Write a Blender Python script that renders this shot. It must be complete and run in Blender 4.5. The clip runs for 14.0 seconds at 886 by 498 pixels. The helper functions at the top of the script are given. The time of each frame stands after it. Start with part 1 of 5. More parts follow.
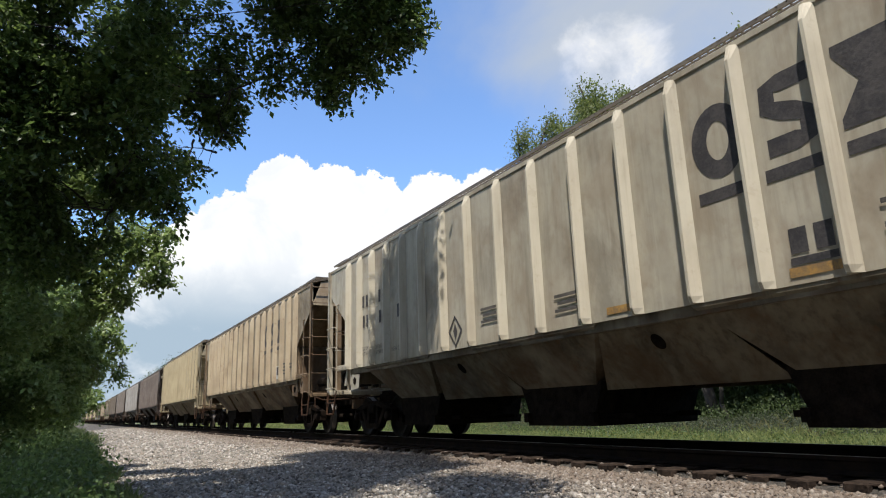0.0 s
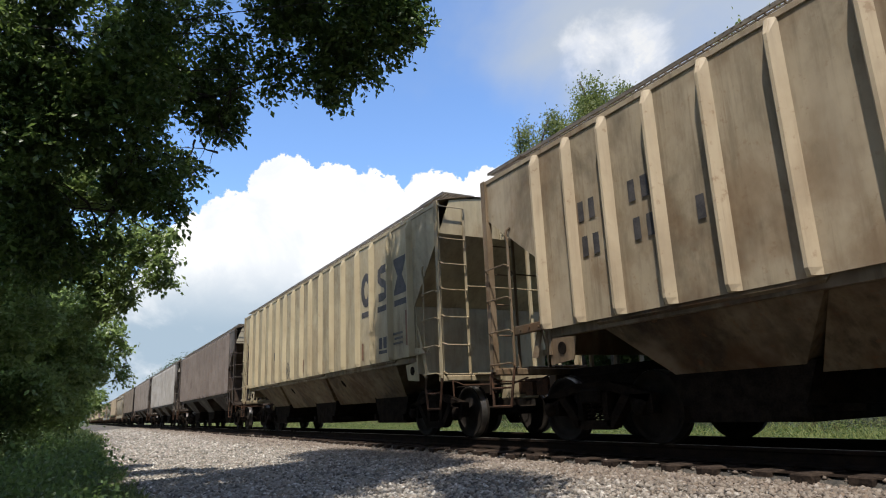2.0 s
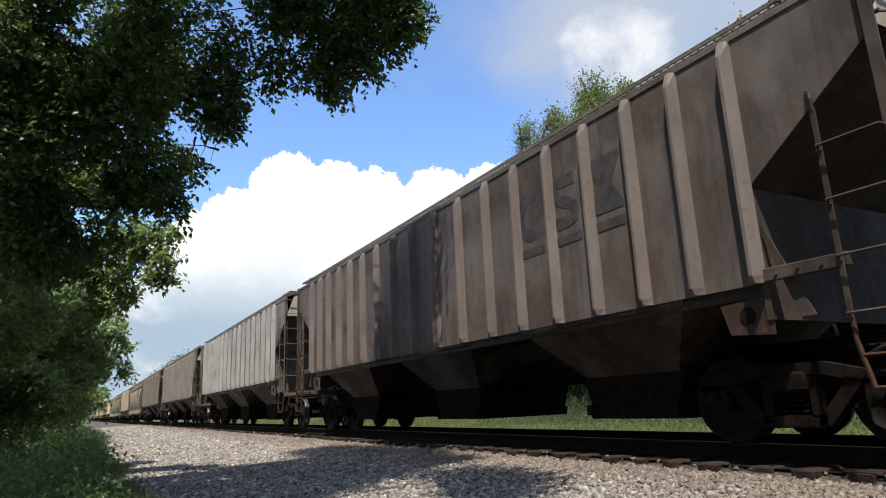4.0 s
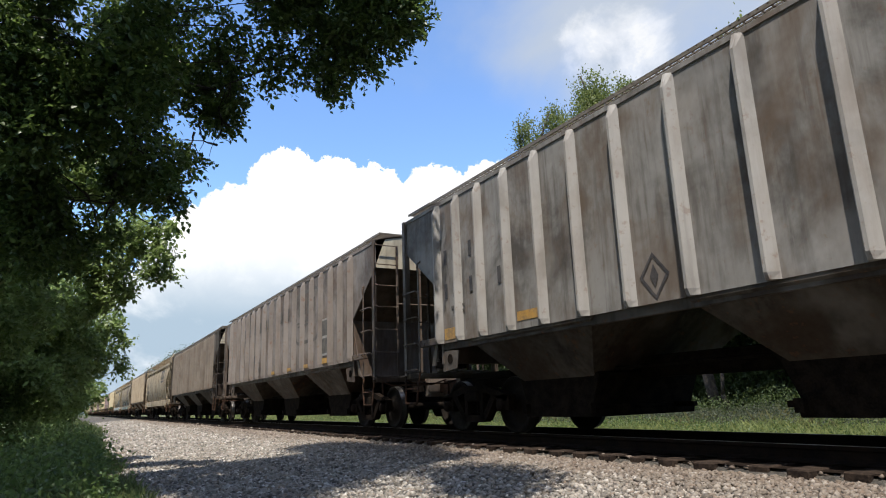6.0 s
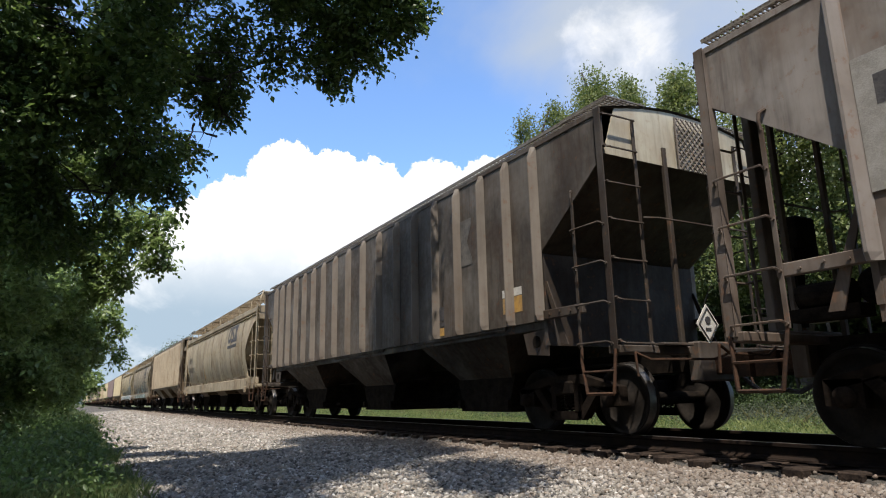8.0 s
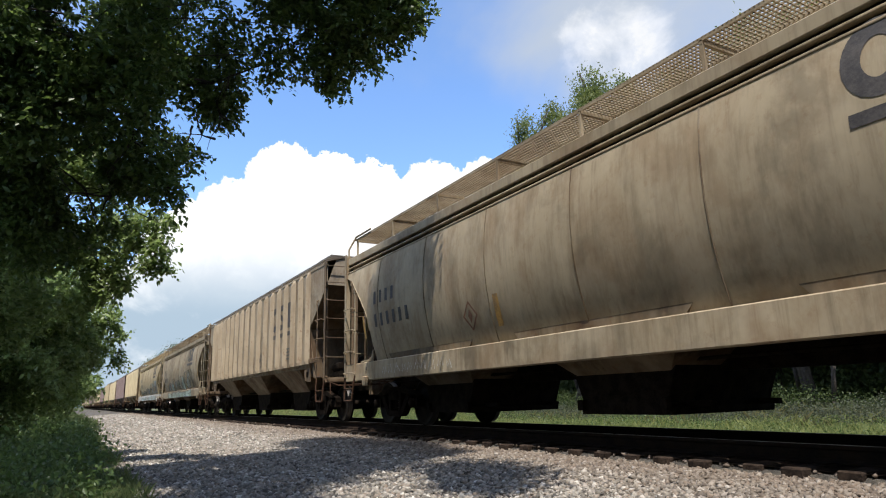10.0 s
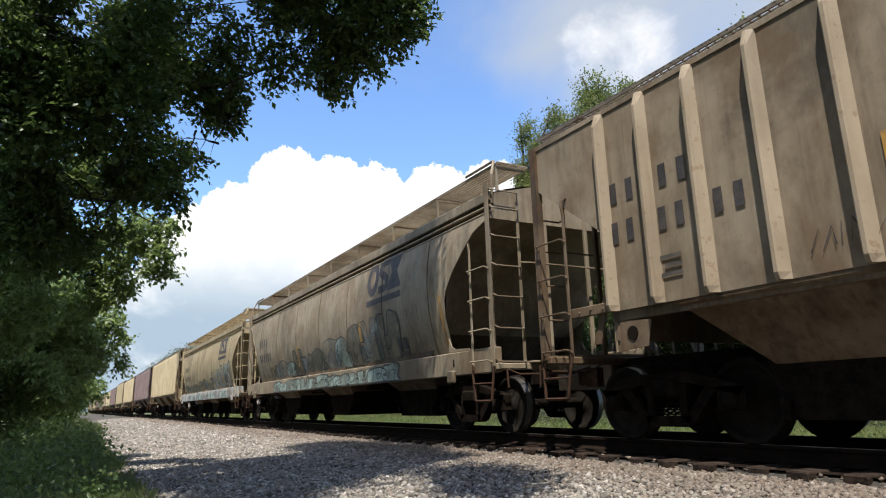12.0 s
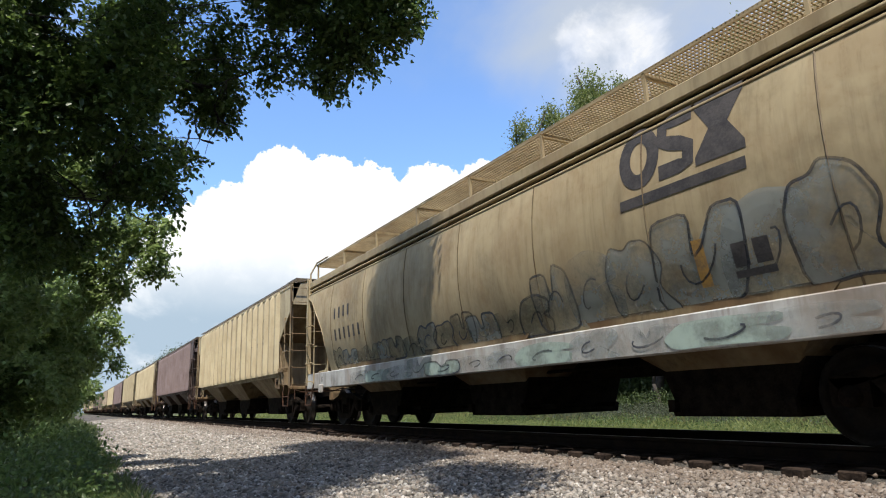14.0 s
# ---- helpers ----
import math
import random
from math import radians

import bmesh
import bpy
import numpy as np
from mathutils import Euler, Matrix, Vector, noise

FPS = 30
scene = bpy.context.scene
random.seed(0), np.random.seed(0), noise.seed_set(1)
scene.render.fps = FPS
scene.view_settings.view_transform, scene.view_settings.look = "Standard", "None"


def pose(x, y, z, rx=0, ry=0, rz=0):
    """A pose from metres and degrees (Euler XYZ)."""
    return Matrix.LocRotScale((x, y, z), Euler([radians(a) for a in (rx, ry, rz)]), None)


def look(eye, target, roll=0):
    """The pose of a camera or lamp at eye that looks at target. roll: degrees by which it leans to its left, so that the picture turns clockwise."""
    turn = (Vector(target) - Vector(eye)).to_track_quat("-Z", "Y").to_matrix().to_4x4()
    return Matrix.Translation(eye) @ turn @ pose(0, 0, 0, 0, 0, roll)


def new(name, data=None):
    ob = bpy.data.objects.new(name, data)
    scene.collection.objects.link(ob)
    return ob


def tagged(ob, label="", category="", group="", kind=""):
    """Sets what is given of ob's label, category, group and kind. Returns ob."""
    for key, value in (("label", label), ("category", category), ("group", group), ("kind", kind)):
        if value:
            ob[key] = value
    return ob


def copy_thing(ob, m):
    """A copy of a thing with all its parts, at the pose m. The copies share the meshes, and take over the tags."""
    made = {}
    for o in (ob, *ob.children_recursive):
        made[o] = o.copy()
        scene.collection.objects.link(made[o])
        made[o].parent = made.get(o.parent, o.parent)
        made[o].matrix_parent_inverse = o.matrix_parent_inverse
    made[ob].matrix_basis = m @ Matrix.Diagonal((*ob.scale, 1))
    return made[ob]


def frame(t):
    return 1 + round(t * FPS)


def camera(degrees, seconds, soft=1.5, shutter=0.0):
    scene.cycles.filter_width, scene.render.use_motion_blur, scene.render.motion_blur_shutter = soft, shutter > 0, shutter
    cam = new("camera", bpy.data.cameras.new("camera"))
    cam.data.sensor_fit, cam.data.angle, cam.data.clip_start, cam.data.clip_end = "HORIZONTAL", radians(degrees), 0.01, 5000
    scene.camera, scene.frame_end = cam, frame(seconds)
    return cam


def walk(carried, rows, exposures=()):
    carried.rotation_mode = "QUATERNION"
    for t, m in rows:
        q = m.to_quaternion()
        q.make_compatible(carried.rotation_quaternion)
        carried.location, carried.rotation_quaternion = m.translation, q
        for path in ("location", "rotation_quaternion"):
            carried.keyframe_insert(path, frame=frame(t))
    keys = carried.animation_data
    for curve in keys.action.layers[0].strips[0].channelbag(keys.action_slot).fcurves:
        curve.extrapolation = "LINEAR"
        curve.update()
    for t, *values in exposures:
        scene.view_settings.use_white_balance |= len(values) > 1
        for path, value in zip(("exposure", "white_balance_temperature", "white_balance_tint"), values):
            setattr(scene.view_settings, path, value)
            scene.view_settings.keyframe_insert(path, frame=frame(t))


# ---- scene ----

# ---------- camera ----------
EYE = Vector((0.0, -7.216, 0.548))
cam = camera(68.95, 14.0, 1.1)


def aim(yaw, pitch, roll):
    """A pose at EYE: yaw from +y towards +x, pitch up, roll, in degrees."""
    y, p = radians(yaw), radians(pitch)
    way = Vector((math.sin(y) * math.cos(p), math.cos(y) * math.cos(p), math.sin(p)))
    return look(EYE, EYE + way, roll)


walk(cam, [(t, aim(a, b, c)) for t, a, b, c in (
    (0.0, -60.355, 14.001, -1.886), (0.5, -60.367, 13.955, -1.838), (1.0, -60.391, 13.925, -1.734), (1.5, -60.417, 13.863, -1.843),
    (2.0, -60.54, 13.818, -2.387), (2.5, -60.715, 13.606, -2.445), (3.0, -60.726, 13.574, -2.429), (5.5, -60.409, 13.439, -2.398),
    (6.0, -60.498, 13.29, -2.051), (6.5, -60.518, 13.091, -1.693), (7.0, -60.477, 12.994, -1.584), (7.5, -60.473, 12.908, -1.356),
    (8.0, -60.384, 12.835, -1.258), (10.5, -60.316, 12.992, -1.666), (11.0, -60.415, 13.186, -1.619), (11.5, -60.505, 13.295, -1.518),
    (12.0, -60.567, 13.27, -1.693), (12.5, -60.452, 13.269, -1.675), (13.0, -60.354, 13.126, -2.041), (13.5, -60.231, 13.096, -2.202),
    (14.0, -60.156, 13.173, -1.977))],
     exposures=((0.0, 0.47), (3.0, 0.50), (5.5, 0.60), (14.0, 0.60)))

# ---------- world, sun, exposure ----------
SUN = Vector((0.35, -0.26, 0.90)).normalized()


def node(nt, kind, **values):
    n = nt.nodes.new(kind)
    for k, v in values.items():
        n.inputs[k].default_value = v
    return n


def link(nt, a, b):
    nt.links.new(a, b)


def maths(nt, op, a, b=None, clamp=False):
    n = nt.nodes.new("ShaderNodeMath")
    n.operation, n.use_clamp = op, clamp
    for i, v in enumerate((a, b)):
        if v is None:
            continue
        if isinstance(v, (int, float)):
            n.inputs[i].default_value = v
        else:
            link(nt, v, n.inputs[i])
    return n.outputs[0]


def mixed(nt, fac, a, b, blend="MIX"):
    n = nt.nodes.new("ShaderNodeMix")
    n.data_type, n.blend_type = "RGBA", blend
    for sock, v in ((n.inputs[0], fac), (n.inputs[6], a), (n.inputs[7], b)):
        if isinstance(v, (int, float)):
            sock.default_value = v
        elif isinstance(v, tuple):
            sock.default_value = (*v, 1) if len(v) == 3 else v
        else:
            link(nt, v, sock)
    return n.outputs[2]


def ramp(nt, fac, lo, hi, a=0.0, b=1.0):
    n = nt.nodes.new("ShaderNodeMapRange")
    n.interpolation_type = "SMOOTHSTEP"
    for i, v in enumerate((lo, hi, a, b)):
        n.inputs[i + 1].default_value = v
    link(nt, fac, n.inputs[0])
    return n.outputs[0]


def noise_tex(nt, coord, scale, detail=4.0, rough=0.55, distortion=0.0):
    n = node(nt, "ShaderNodeTexNoise", Scale=scale, Detail=detail, Roughness=rough, Distortion=distortion)
    link(nt, coord, n.inputs["Vector"])
    return n.outputs["Fac"]


def build_world():
    world = bpy.data.worlds.new("sky")
    scene.world = world
    world.use_nodes = True
    nt = world.node_tree
    nt.nodes.clear()
    sky = nt.nodes.new("ShaderNodeTexSky")
    sky.sky_type, sky.sun_disc = "NISHITA", False
    sky.sun_elevation = math.asin(SUN.z)
    sky.sun_rotation = math.atan2(SUN.x, SUN.y)
    sky.air_density, sky.dust_density, sky.ozone_density = 1.0, 0.6, 1.6
    coord = nt.nodes.new("ShaderNodeTexCoord").outputs["Generated"]
    sep = nt.nodes.new("ShaderNodeSeparateXYZ")
    link(nt, coord, sep.inputs[0])

    def lobe(way, inner, outer):
        """1 inside a cone round way, falling to 0 at the outer angle (degrees)."""
        n = nt.nodes.new("ShaderNodeVectorMath")
        n.operation = "DOT_PRODUCT"
        link(nt, coord, n.inputs[0])
        n.inputs[1].default_value = Vector(way).normalized()
        return ramp(nt, n.outputs["Value"], math.cos(radians(outer)), math.cos(radians(inner)))

    big = noise_tex(nt, coord, 5.0, 9.0, 0.6, 0.2)
    puffs = noise_tex(nt, coord, 22.0, 8.0, 0.6, 0.0)
    wisps = noise_tex(nt, coord, 2.6, 6.0, 0.55, 0.3)
    # heaped cloud bank low over the line, broken cloud elsewhere
    bank = lobe((-0.92, 0.37, 0.02), 10, 19)
    for way, a, b in (((-0.908, 0.249, 0.322), 0.8, 4.2), ((-0.893, 0.32, 0.30), 1, 5), ((-0.875, 0.371, 0.30), 1, 4.4), ((-0.832, 0.462, 0.295), 1, 4.6), ((-0.78, 0.53, 0.29), 1, 5),
                      ((-0.946, 0.198, 0.235), 2, 6.5), ((-0.967, 0.141, 0.19), 2, 6.5), ((-0.928, 0.343, 0.15), 6, 12), ((-0.99, 0.1, 0.06), 4, 11), ((-0.80, 0.56, 0.12), 6, 14), ((-0.5, 0.85, 0.1), 8, 16)):
        bank = maths(nt, "MAXIMUM", bank, lobe(way, a, b))
    curls = noise_tex(nt, coord, 48.0, 7.0, 0.68, 0.3)
    edge = maths(nt, "ADD", bank, maths(nt, "ADD", maths(nt, "MULTIPLY", maths(nt, "SUBTRACT", puffs, 0.5), 0.85), maths(nt, "MULTIPLY", maths(nt, "SUBTRACT", curls, 0.5), 1.1)))
    heap = ramp(nt, edge, 0.38, 0.47)
    high = maths(nt, "MAXIMUM", lobe((-0.42, 0.68, 0.60), 6, 30), lobe((-0.10, 0.85, 0.52), 10, 38))
    veil = ramp(nt, maths(nt, "ADD", maths(nt, "MULTIPLY", high, 0.85), maths(nt, "MULTIPLY", maths(nt, "SUBTRACT", wisps, 0.5), 1.5)), 0.10, 1.0)
    bright = ramp(nt, maths(nt, "ADD", maths(nt, "MULTIPLY", lobe((-0.603, 0.636, 0.481), 0.5, 6.5), 0.62), maths(nt, "MULTIPLY", maths(nt, "SUBTRACT", noise_tex(nt, coord, 9.0, 8.0, 0.62, 0.3), 0.5), 1.4)), 0.28, 0.66)
    # unseen broken cloud behind the eye, added to whiten the sky light
    unseen_cloud = maths(nt, "MULTIPLY", ramp(nt, noise_tex(nt, coord, 2.2, 7.0, 0.6, 0.2), 0.46, 0.54), lobe((0.25, -0.85, 0.45), 62, 95))
    heap = maths(nt, "MAXIMUM", heap, maths(nt, "MULTIPLY", unseen_cloud, 0.75))
    low = ramp(nt, sep.outputs[2], 0.24, 0.12)
    grey = maths(nt, "MULTIPLY", low, ramp(nt, big, 0.34, 0.52, 0.15, 1.0))
    white = mixed(nt, grey, mixed(nt, ramp(nt, noise_tex(nt, coord, 11.0, 6.0, 0.6, 0.4), 0.35, 0.6), (0.86, 0.89, 0.93), (1.04, 1.04, 1.04)), (0.40, 0.51, 0.62))
    soft = mixed(nt, bright, (0.74, 0.82, 0.93), (1.22, 1.24, 1.27))
    veil = maths(nt, "MAXIMUM", veil, maths(nt, "MULTIPLY", bright, lobe((-0.60, 0.64, 0.479), 2, 6.5)))
    blue = mixed(nt, 1.0, sky.outputs[0], (1.42, 1.66, 1.96), "MULTIPLY")
    bg_sky = node(nt, "ShaderNodeBackground", Strength=SKY)
    link(nt, blue, bg_sky.inputs[0])
    bg_cloud = node(nt, "ShaderNodeBackground", Strength=0.79)
    link(nt, white, bg_cloud.inputs[0])
    bg_veil = node(nt, "ShaderNodeBackground", Strength=0.52)
    link(nt, soft, bg_veil.inputs[0])
    m1, m2 = nt.nodes.new("ShaderNodeMixShader"), nt.nodes.new("ShaderNodeMixShader")
    link(nt, veil, m1.inputs[0]), link(nt, bg_sky.outputs[0], m1.inputs[1]), link(nt, bg_veil.outputs[0], m1.inputs[2])
    link(nt, heap, m2.inputs[0]), link(nt, m1.outputs[0], m2.inputs[1]), link(nt, bg_cloud.outputs[0], m2.inputs[2])
    out = nt.nodes.new("ShaderNodeOutputWorld")
    link(nt, m2.outputs[0], out.inputs[0])


SKY = 0.098
build_world()
lamp = bpy.data.lights.new("sun", "SUN")
lamp.energy, lamp.angle, lamp.color = 5.0, radians(0.53), (1.0, 0.95, 0.87)
sun = new("sun", lamp)
sun.matrix_world = look(SUN * 50, (0, 0, 0))


# ---------- materials ----------
def material(name, rough=0.7, metal=0.0):
    m = bpy.data.materials.new(name)
    m.use_nodes = True
    nt = m.node_tree
    b = nt.nodes["Principled BSDF"]
    b.inputs["Roughness"].default_value, b.inputs["Metallic"].default_value = rough, metal
    return m, nt, b


def object_coord(nt, spread=7.0, stretch=None):
    """Object coordinates, shifted by each object's own random number."""
    c = nt.nodes.new("ShaderNodeTexCoord").outputs["Object"]
    info = nt.nodes.new("ShaderNodeObjectInfo")
    add = nt.nodes.new("ShaderNodeVectorMath")
    add.operation = "ADD"
    link(nt, c, add.inputs[0])
    comb = nt.nodes.new("ShaderNodeCombineXYZ")
    r = maths(nt, "MULTIPLY", info.outputs["Random"], spread)
    link(nt, r, comb.inputs[0]), link(nt, r, comb.inputs[2])
    link(nt, comb.outputs[0], add.inputs[1])
    v = add.outputs[0]
    if stretch:
        mp = nt.nodes.new("ShaderNodeVectorMath")
        mp.operation = "MULTIPLY"
        mp.inputs[1].default_value = stretch
        link(nt, v, mp.inputs[0])
        v = mp.outputs[0]
    return v


def bump(nt, bsdf, height, strength=0.3, distance=0.02):
    n = node(nt, "ShaderNodeBump", Strength=strength, Distance=distance)
    link(nt, height, n.inputs["Height"])
    link(nt, n.outputs[0], bsdf.inputs["Normal"])


def car_paint(name, col, grime=0.5, rust=0.2, chalk=0.3, streaky=0.3):
    """Weathered freight-car paint: clouds of soot, run-down streaks, chalky patches, rust specks."""
    m, nt, b = material(name, 0.62)
    b.inputs["Specular IOR Level"].default_value = 0.3
    soft = noise_tex(nt, object_coord(nt, 9.0), 0.9, 5.0, 0.6)
    blot = noise_tex(nt, object_coord(nt, 9.0, (1.6, 1.6, 0.7)), 1.5, 7.0, 0.62)
    fine = noise_tex(nt, object_coord(nt, 9.0), 9.0, 6.0, 0.65)
    streak = noise_tex(nt, object_coord(nt, 5.0, (4.2, 4.2, 0.35)), 2.2, 5.0, 0.6)
    drip = noise_tex(nt, object_coord(nt, 3.0, (9.0, 9.0, 0.5)), 1.5, 4.0, 0.6)
    dark = tuple(c * k for c, k in zip(col, (0.34, 0.31, 0.29)))
    pale = tuple(min(0.75, c * 1.28 + 0.02) for c in col)
    c1 = mixed(nt, maths(nt, "MULTIPLY", ramp(nt, soft, 0.42, 0.68), chalk), col, pale)
    c2 = mixed(nt, maths(nt, "MULTIPLY", ramp(nt, streak, 0.45, 0.75), grime), c1, dark)
    c3 = mixed(nt, maths(nt, "MULTIPLY", ramp(nt, blot, 0.54, 0.34), grime * 0.75), c2, dark)
    c3 = mixed(nt, maths(nt, "MULTIPLY", ramp(nt, drip, 0.52, 0.70), streaky), c3, dark)
    c3 = mixed(nt, maths(nt, "MULTIPLY", ramp(nt, drip, 0.44, 0.28), streaky * 0.4), c3, pale)
    soot = noise_tex(nt, object_coord(nt, 9.0, (1.0, 1.0, 0.8)), 0.55, 6.0, 0.66, 0.4)
    c3 = mixed(nt, maths(nt, "MULTIPLY", ramp(nt, soot, 0.47, 0.64), min(1.0, grime * 1.15)), c3, tuple(c * 0.55 for c in dark))
    scuff = noise_tex(nt, object_coord(nt, 6.0, (2.0, 2.0, 1.0)), 3.2, 8.0, 0.7, 0.6)
    c3 = mixed(nt, maths(nt, "MULTIPLY", ramp(nt, scuff, 0.58, 0.72), 0.45 * grime), c3, tuple(min(0.7, c * 1.1 + 0.04) for c in col))
    film = noise_tex(nt, object_coord(nt, 8.0, (1.3, 1.3, 0.8)), 1.1, 5.0, 0.6, 0.5)
    c3 = mixed(nt, maths(nt, "MULTIPLY", ramp(nt, film, 0.42, 0.66), min(1.0, 1.1 * grime)), c3, tuple(c * k for c, k in zip(col, (0.52, 0.38, 0.28))))
    haze = noise_tex(nt, object_coord(nt, 4.0, (1.2, 1.2, 1.0)), 0.8, 4.0, 0.55)
    c3 = mixed(nt, maths(nt, "MULTIPLY", ramp(nt, haze, 0.48, 0.68), 0.7 * grime), c3, tuple(min(0.6, c * 1.3 + 0.05) for c in col))
    spots = ramp(nt, maths(nt, "ADD", fine, maths(nt, "MULTIPLY", blot, 0.35)), 0.76, 0.86)
    c4 = mixed(nt, maths(nt, "MULTIPLY", spots, rust), c3, (0.15, 0.066, 0.03))
    runs = maths(nt, "MULTIPLY", ramp(nt, drip, 0.60, 0.74), ramp(nt, soft, 0.5, 0.64))
    c4 = mixed(nt, maths(nt, "MULTIPLY", runs, rust * 1.6, True), c4, (0.17, 0.085, 0.04))
    link(nt, c4, b.inputs["Base Color"])
    link(nt, ramp(nt, fine, 0.3, 0.7, 0.58, 0.85), b.inputs["Roughness"])
    bump(nt, b, soft, 0.3, 0.03)
    return m


def spray(name, col, cover):
    """Thin spray paint through which the sheet beneath shows in patches."""
    m, nt, b = material(name, 0.6)
    co = object_coord(nt, 11.0)
    n1, n2 = noise_tex(nt, co, 1.7, 6.0, 0.6), noise_tex(nt, co, 22.0, 4.0, 0.6)
    link(nt, mixed(nt, ramp(nt, n1, 0.3, 0.7), tuple(c * 0.6 for c in col), col), b.inputs["Base Color"])
    clear = nt.nodes.new("ShaderNodeBsdfTransparent")
    mx = nt.nodes.new("ShaderNodeMixShader")
    f = maths(nt, "ADD", maths(nt, "MULTIPLY", n1, 0.8), maths(nt, "MULTIPLY", n2, 0.2))
    link(nt, ramp(nt, f, 0.36, 0.60, max(0.0, cover - 0.5), cover), mx.inputs[0])
    link(nt, clear.outputs[0], mx.inputs[1]), link(nt, b.outputs[0], mx.inputs[2])
    link(nt, mx.outputs[0], nt.nodes["Material Output"].inputs[0])
    return m


def mottled(name, a, c, scale=4.0, rough=0.8, metal=0.0, relief=0.3, distance=0.01, spread=7.0, gloss=0.5):
    m, nt, b = material(name, rough, metal)
    b.inputs["Specular IOR Level"].default_value = gloss
    co = object_coord(nt, spread)
    n1, n2 = noise_tex(nt, co, scale, 6.0, 0.62), noise_tex(nt, co, scale * 7, 4.0, 0.6)
    f = maths(nt, "ADD", maths(nt, "MULTIPLY", n1, 0.65), maths(nt, "MULTIPLY", n2, 0.35))
    link(nt, mixed(nt, ramp(nt, f, 0.36, 0.64), a, c), b.inputs["Base Color"])
    bump(nt, b, n2, relief, distance)
    return m


def foliage(name, a, c, sheen=0.45):
    m, nt, b = material(name, sheen)
    g = nt.nodes.new("ShaderNodeNewGeometry")
    link(nt, mixed(nt, g.outputs["Random Per Island"], a, c), b.inputs["Base Color"])
    t = nt.nodes.new("ShaderNodeBsdfTranslucent")
    link(nt, mixed(nt, g.outputs["Random Per Island"], tuple(x * 1.5 for x in a), tuple(x * 1.6 for x in c)), t.inputs[0])
    mx = node(nt, "ShaderNodeMixShader", Fac=0.48)
    link(nt, b.outputs[0], mx.inputs[1]), link(nt, t.outputs[0], mx.inputs[2])
    link(nt, mx.outputs[0], nt.nodes["Material Output"].inputs[0])
    return m


def stones(name):
    m, nt, b = material(name, 0.85)
    g = nt.nodes.new("ShaderNodeNewGeometry").outputs["Random Per Island"]
    cr = nt.nodes.new("ShaderNodeValToRGB")
    els = cr.color_ramp.elements
    for i, (p, c) in enumerate(((0.0, (0.05, 0.043, 0.036)), (0.3, (0.165, 0.147, 0.122)), (0.6, (0.305, 0.276, 0.234)), (0.8, (0.18, 0.135, 0.10)), (1.0, (0.53, 0.495, 0.44)))):
        e = els[i] if i < 2 else els.new(p)
        e.position, e.color = p, (*c, 1)
    link(nt, g, cr.inputs[0])
    n = noise_tex(nt, nt.nodes.new("ShaderNodeTexCoord").outputs["Object"], 60.0, 4.0)
    link(nt, mixed(nt, ramp(nt, n, 0.3, 0.7, 0.0, 0.35), cr.outputs[0], (0.09, 0.08, 0.07)), b.inputs["Base Color"])
    sep = nt.nodes.new("ShaderNodeSeparateXYZ")
    link(nt, nt.nodes.new("ShaderNodeTexCoord").outputs["Object"], sep.inputs[0])
    dust = maths(nt, "ADD", sep.outputs[1], maths(nt, "MULTIPLY", noise_tex(nt, nt.nodes.new("ShaderNodeTexCoord").outputs["Object"], 0.8, 5.0), 1.6))
    rusty = mixed(nt, maths(nt, "MULTIPLY", ramp(nt, dust, -2.5, -0.85), 0.6), b.inputs["Base Color"].links[0].from_socket, (0.105, 0.07, 0.048))
    link(nt, rusty, b.inputs["Base Color"])
    bump(nt, b, n, 0.4, 0.01)
    return m


# grimy steel whose near-black colour also holds the shade under the cars
STEEL_DARK = mottled("grimy_shaded_steel", (0.006, 0.005, 0.0045), (0.019, 0.0145, 0.011), 6.0, 0.95, 0.0, gloss=0.02)
RUST = mottled("rusty_steel", (0.075, 0.038, 0.022), (0.03, 0.02, 0.015), 5.0, 0.9, gloss=0.1)
# rusty rail colour lowered to near black for the shade beneath the cars
RAIL_SIDE = mottled("rusty_shaded_rail", (0.022, 0.014, 0.010), (0.010, 0.008, 0.007), 5.0, 0.95, gloss=0.05)
RAIL_TOP = mottled("polished_rail", (0.35, 0.33, 0.31), (0.25, 0.22, 0.2), 9.0, 0.35, 0.9, 0.05)
# wheel colour likewise includes the underside shade
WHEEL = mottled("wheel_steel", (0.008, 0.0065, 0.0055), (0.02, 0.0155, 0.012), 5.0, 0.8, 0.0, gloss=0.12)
TREAD = mottled("bright_wheel_tread", (0.26, 0.24, 0.22), (0.17, 0.155, 0.14), 6.0, 0.4, 0.9, 0.05)
# truck castings darkened to near black, shade painted into the colour
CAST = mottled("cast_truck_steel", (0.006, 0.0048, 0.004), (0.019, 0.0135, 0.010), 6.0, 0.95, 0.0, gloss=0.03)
GALV = mottled("galvanised_grating", (0.20, 0.17, 0.13), (0.12, 0.10, 0.085), 5.0, 0.6, 0.3)
WOOD = mottled("creosoted_timber", (0.014, 0.010, 0.008), (0.05, 0.035, 0.026), 8.0, 0.95, 0.0, 0.5, 0.02, gloss=0.1)
BLACK = mottled("faded_black_paint", (0.022, 0.02, 0.022), (0.06, 0.052, 0.05), 5.0, 0.7)
FAINT = mottled("worn_grey_black_paint", (0.05, 0.045, 0.04), (0.11, 0.095, 0.08), 6.0, 0.75)
YELLOW = mottled("faded_yellow_reflector", (0.44, 0.24, 0.05), (0.20, 0.125, 0.055), 6.0, 0.6)
CHALK = mottled("faded_stencil_patch", (0.27, 0.25, 0.225), (0.19, 0.172, 0.15), 8.0, 0.75)
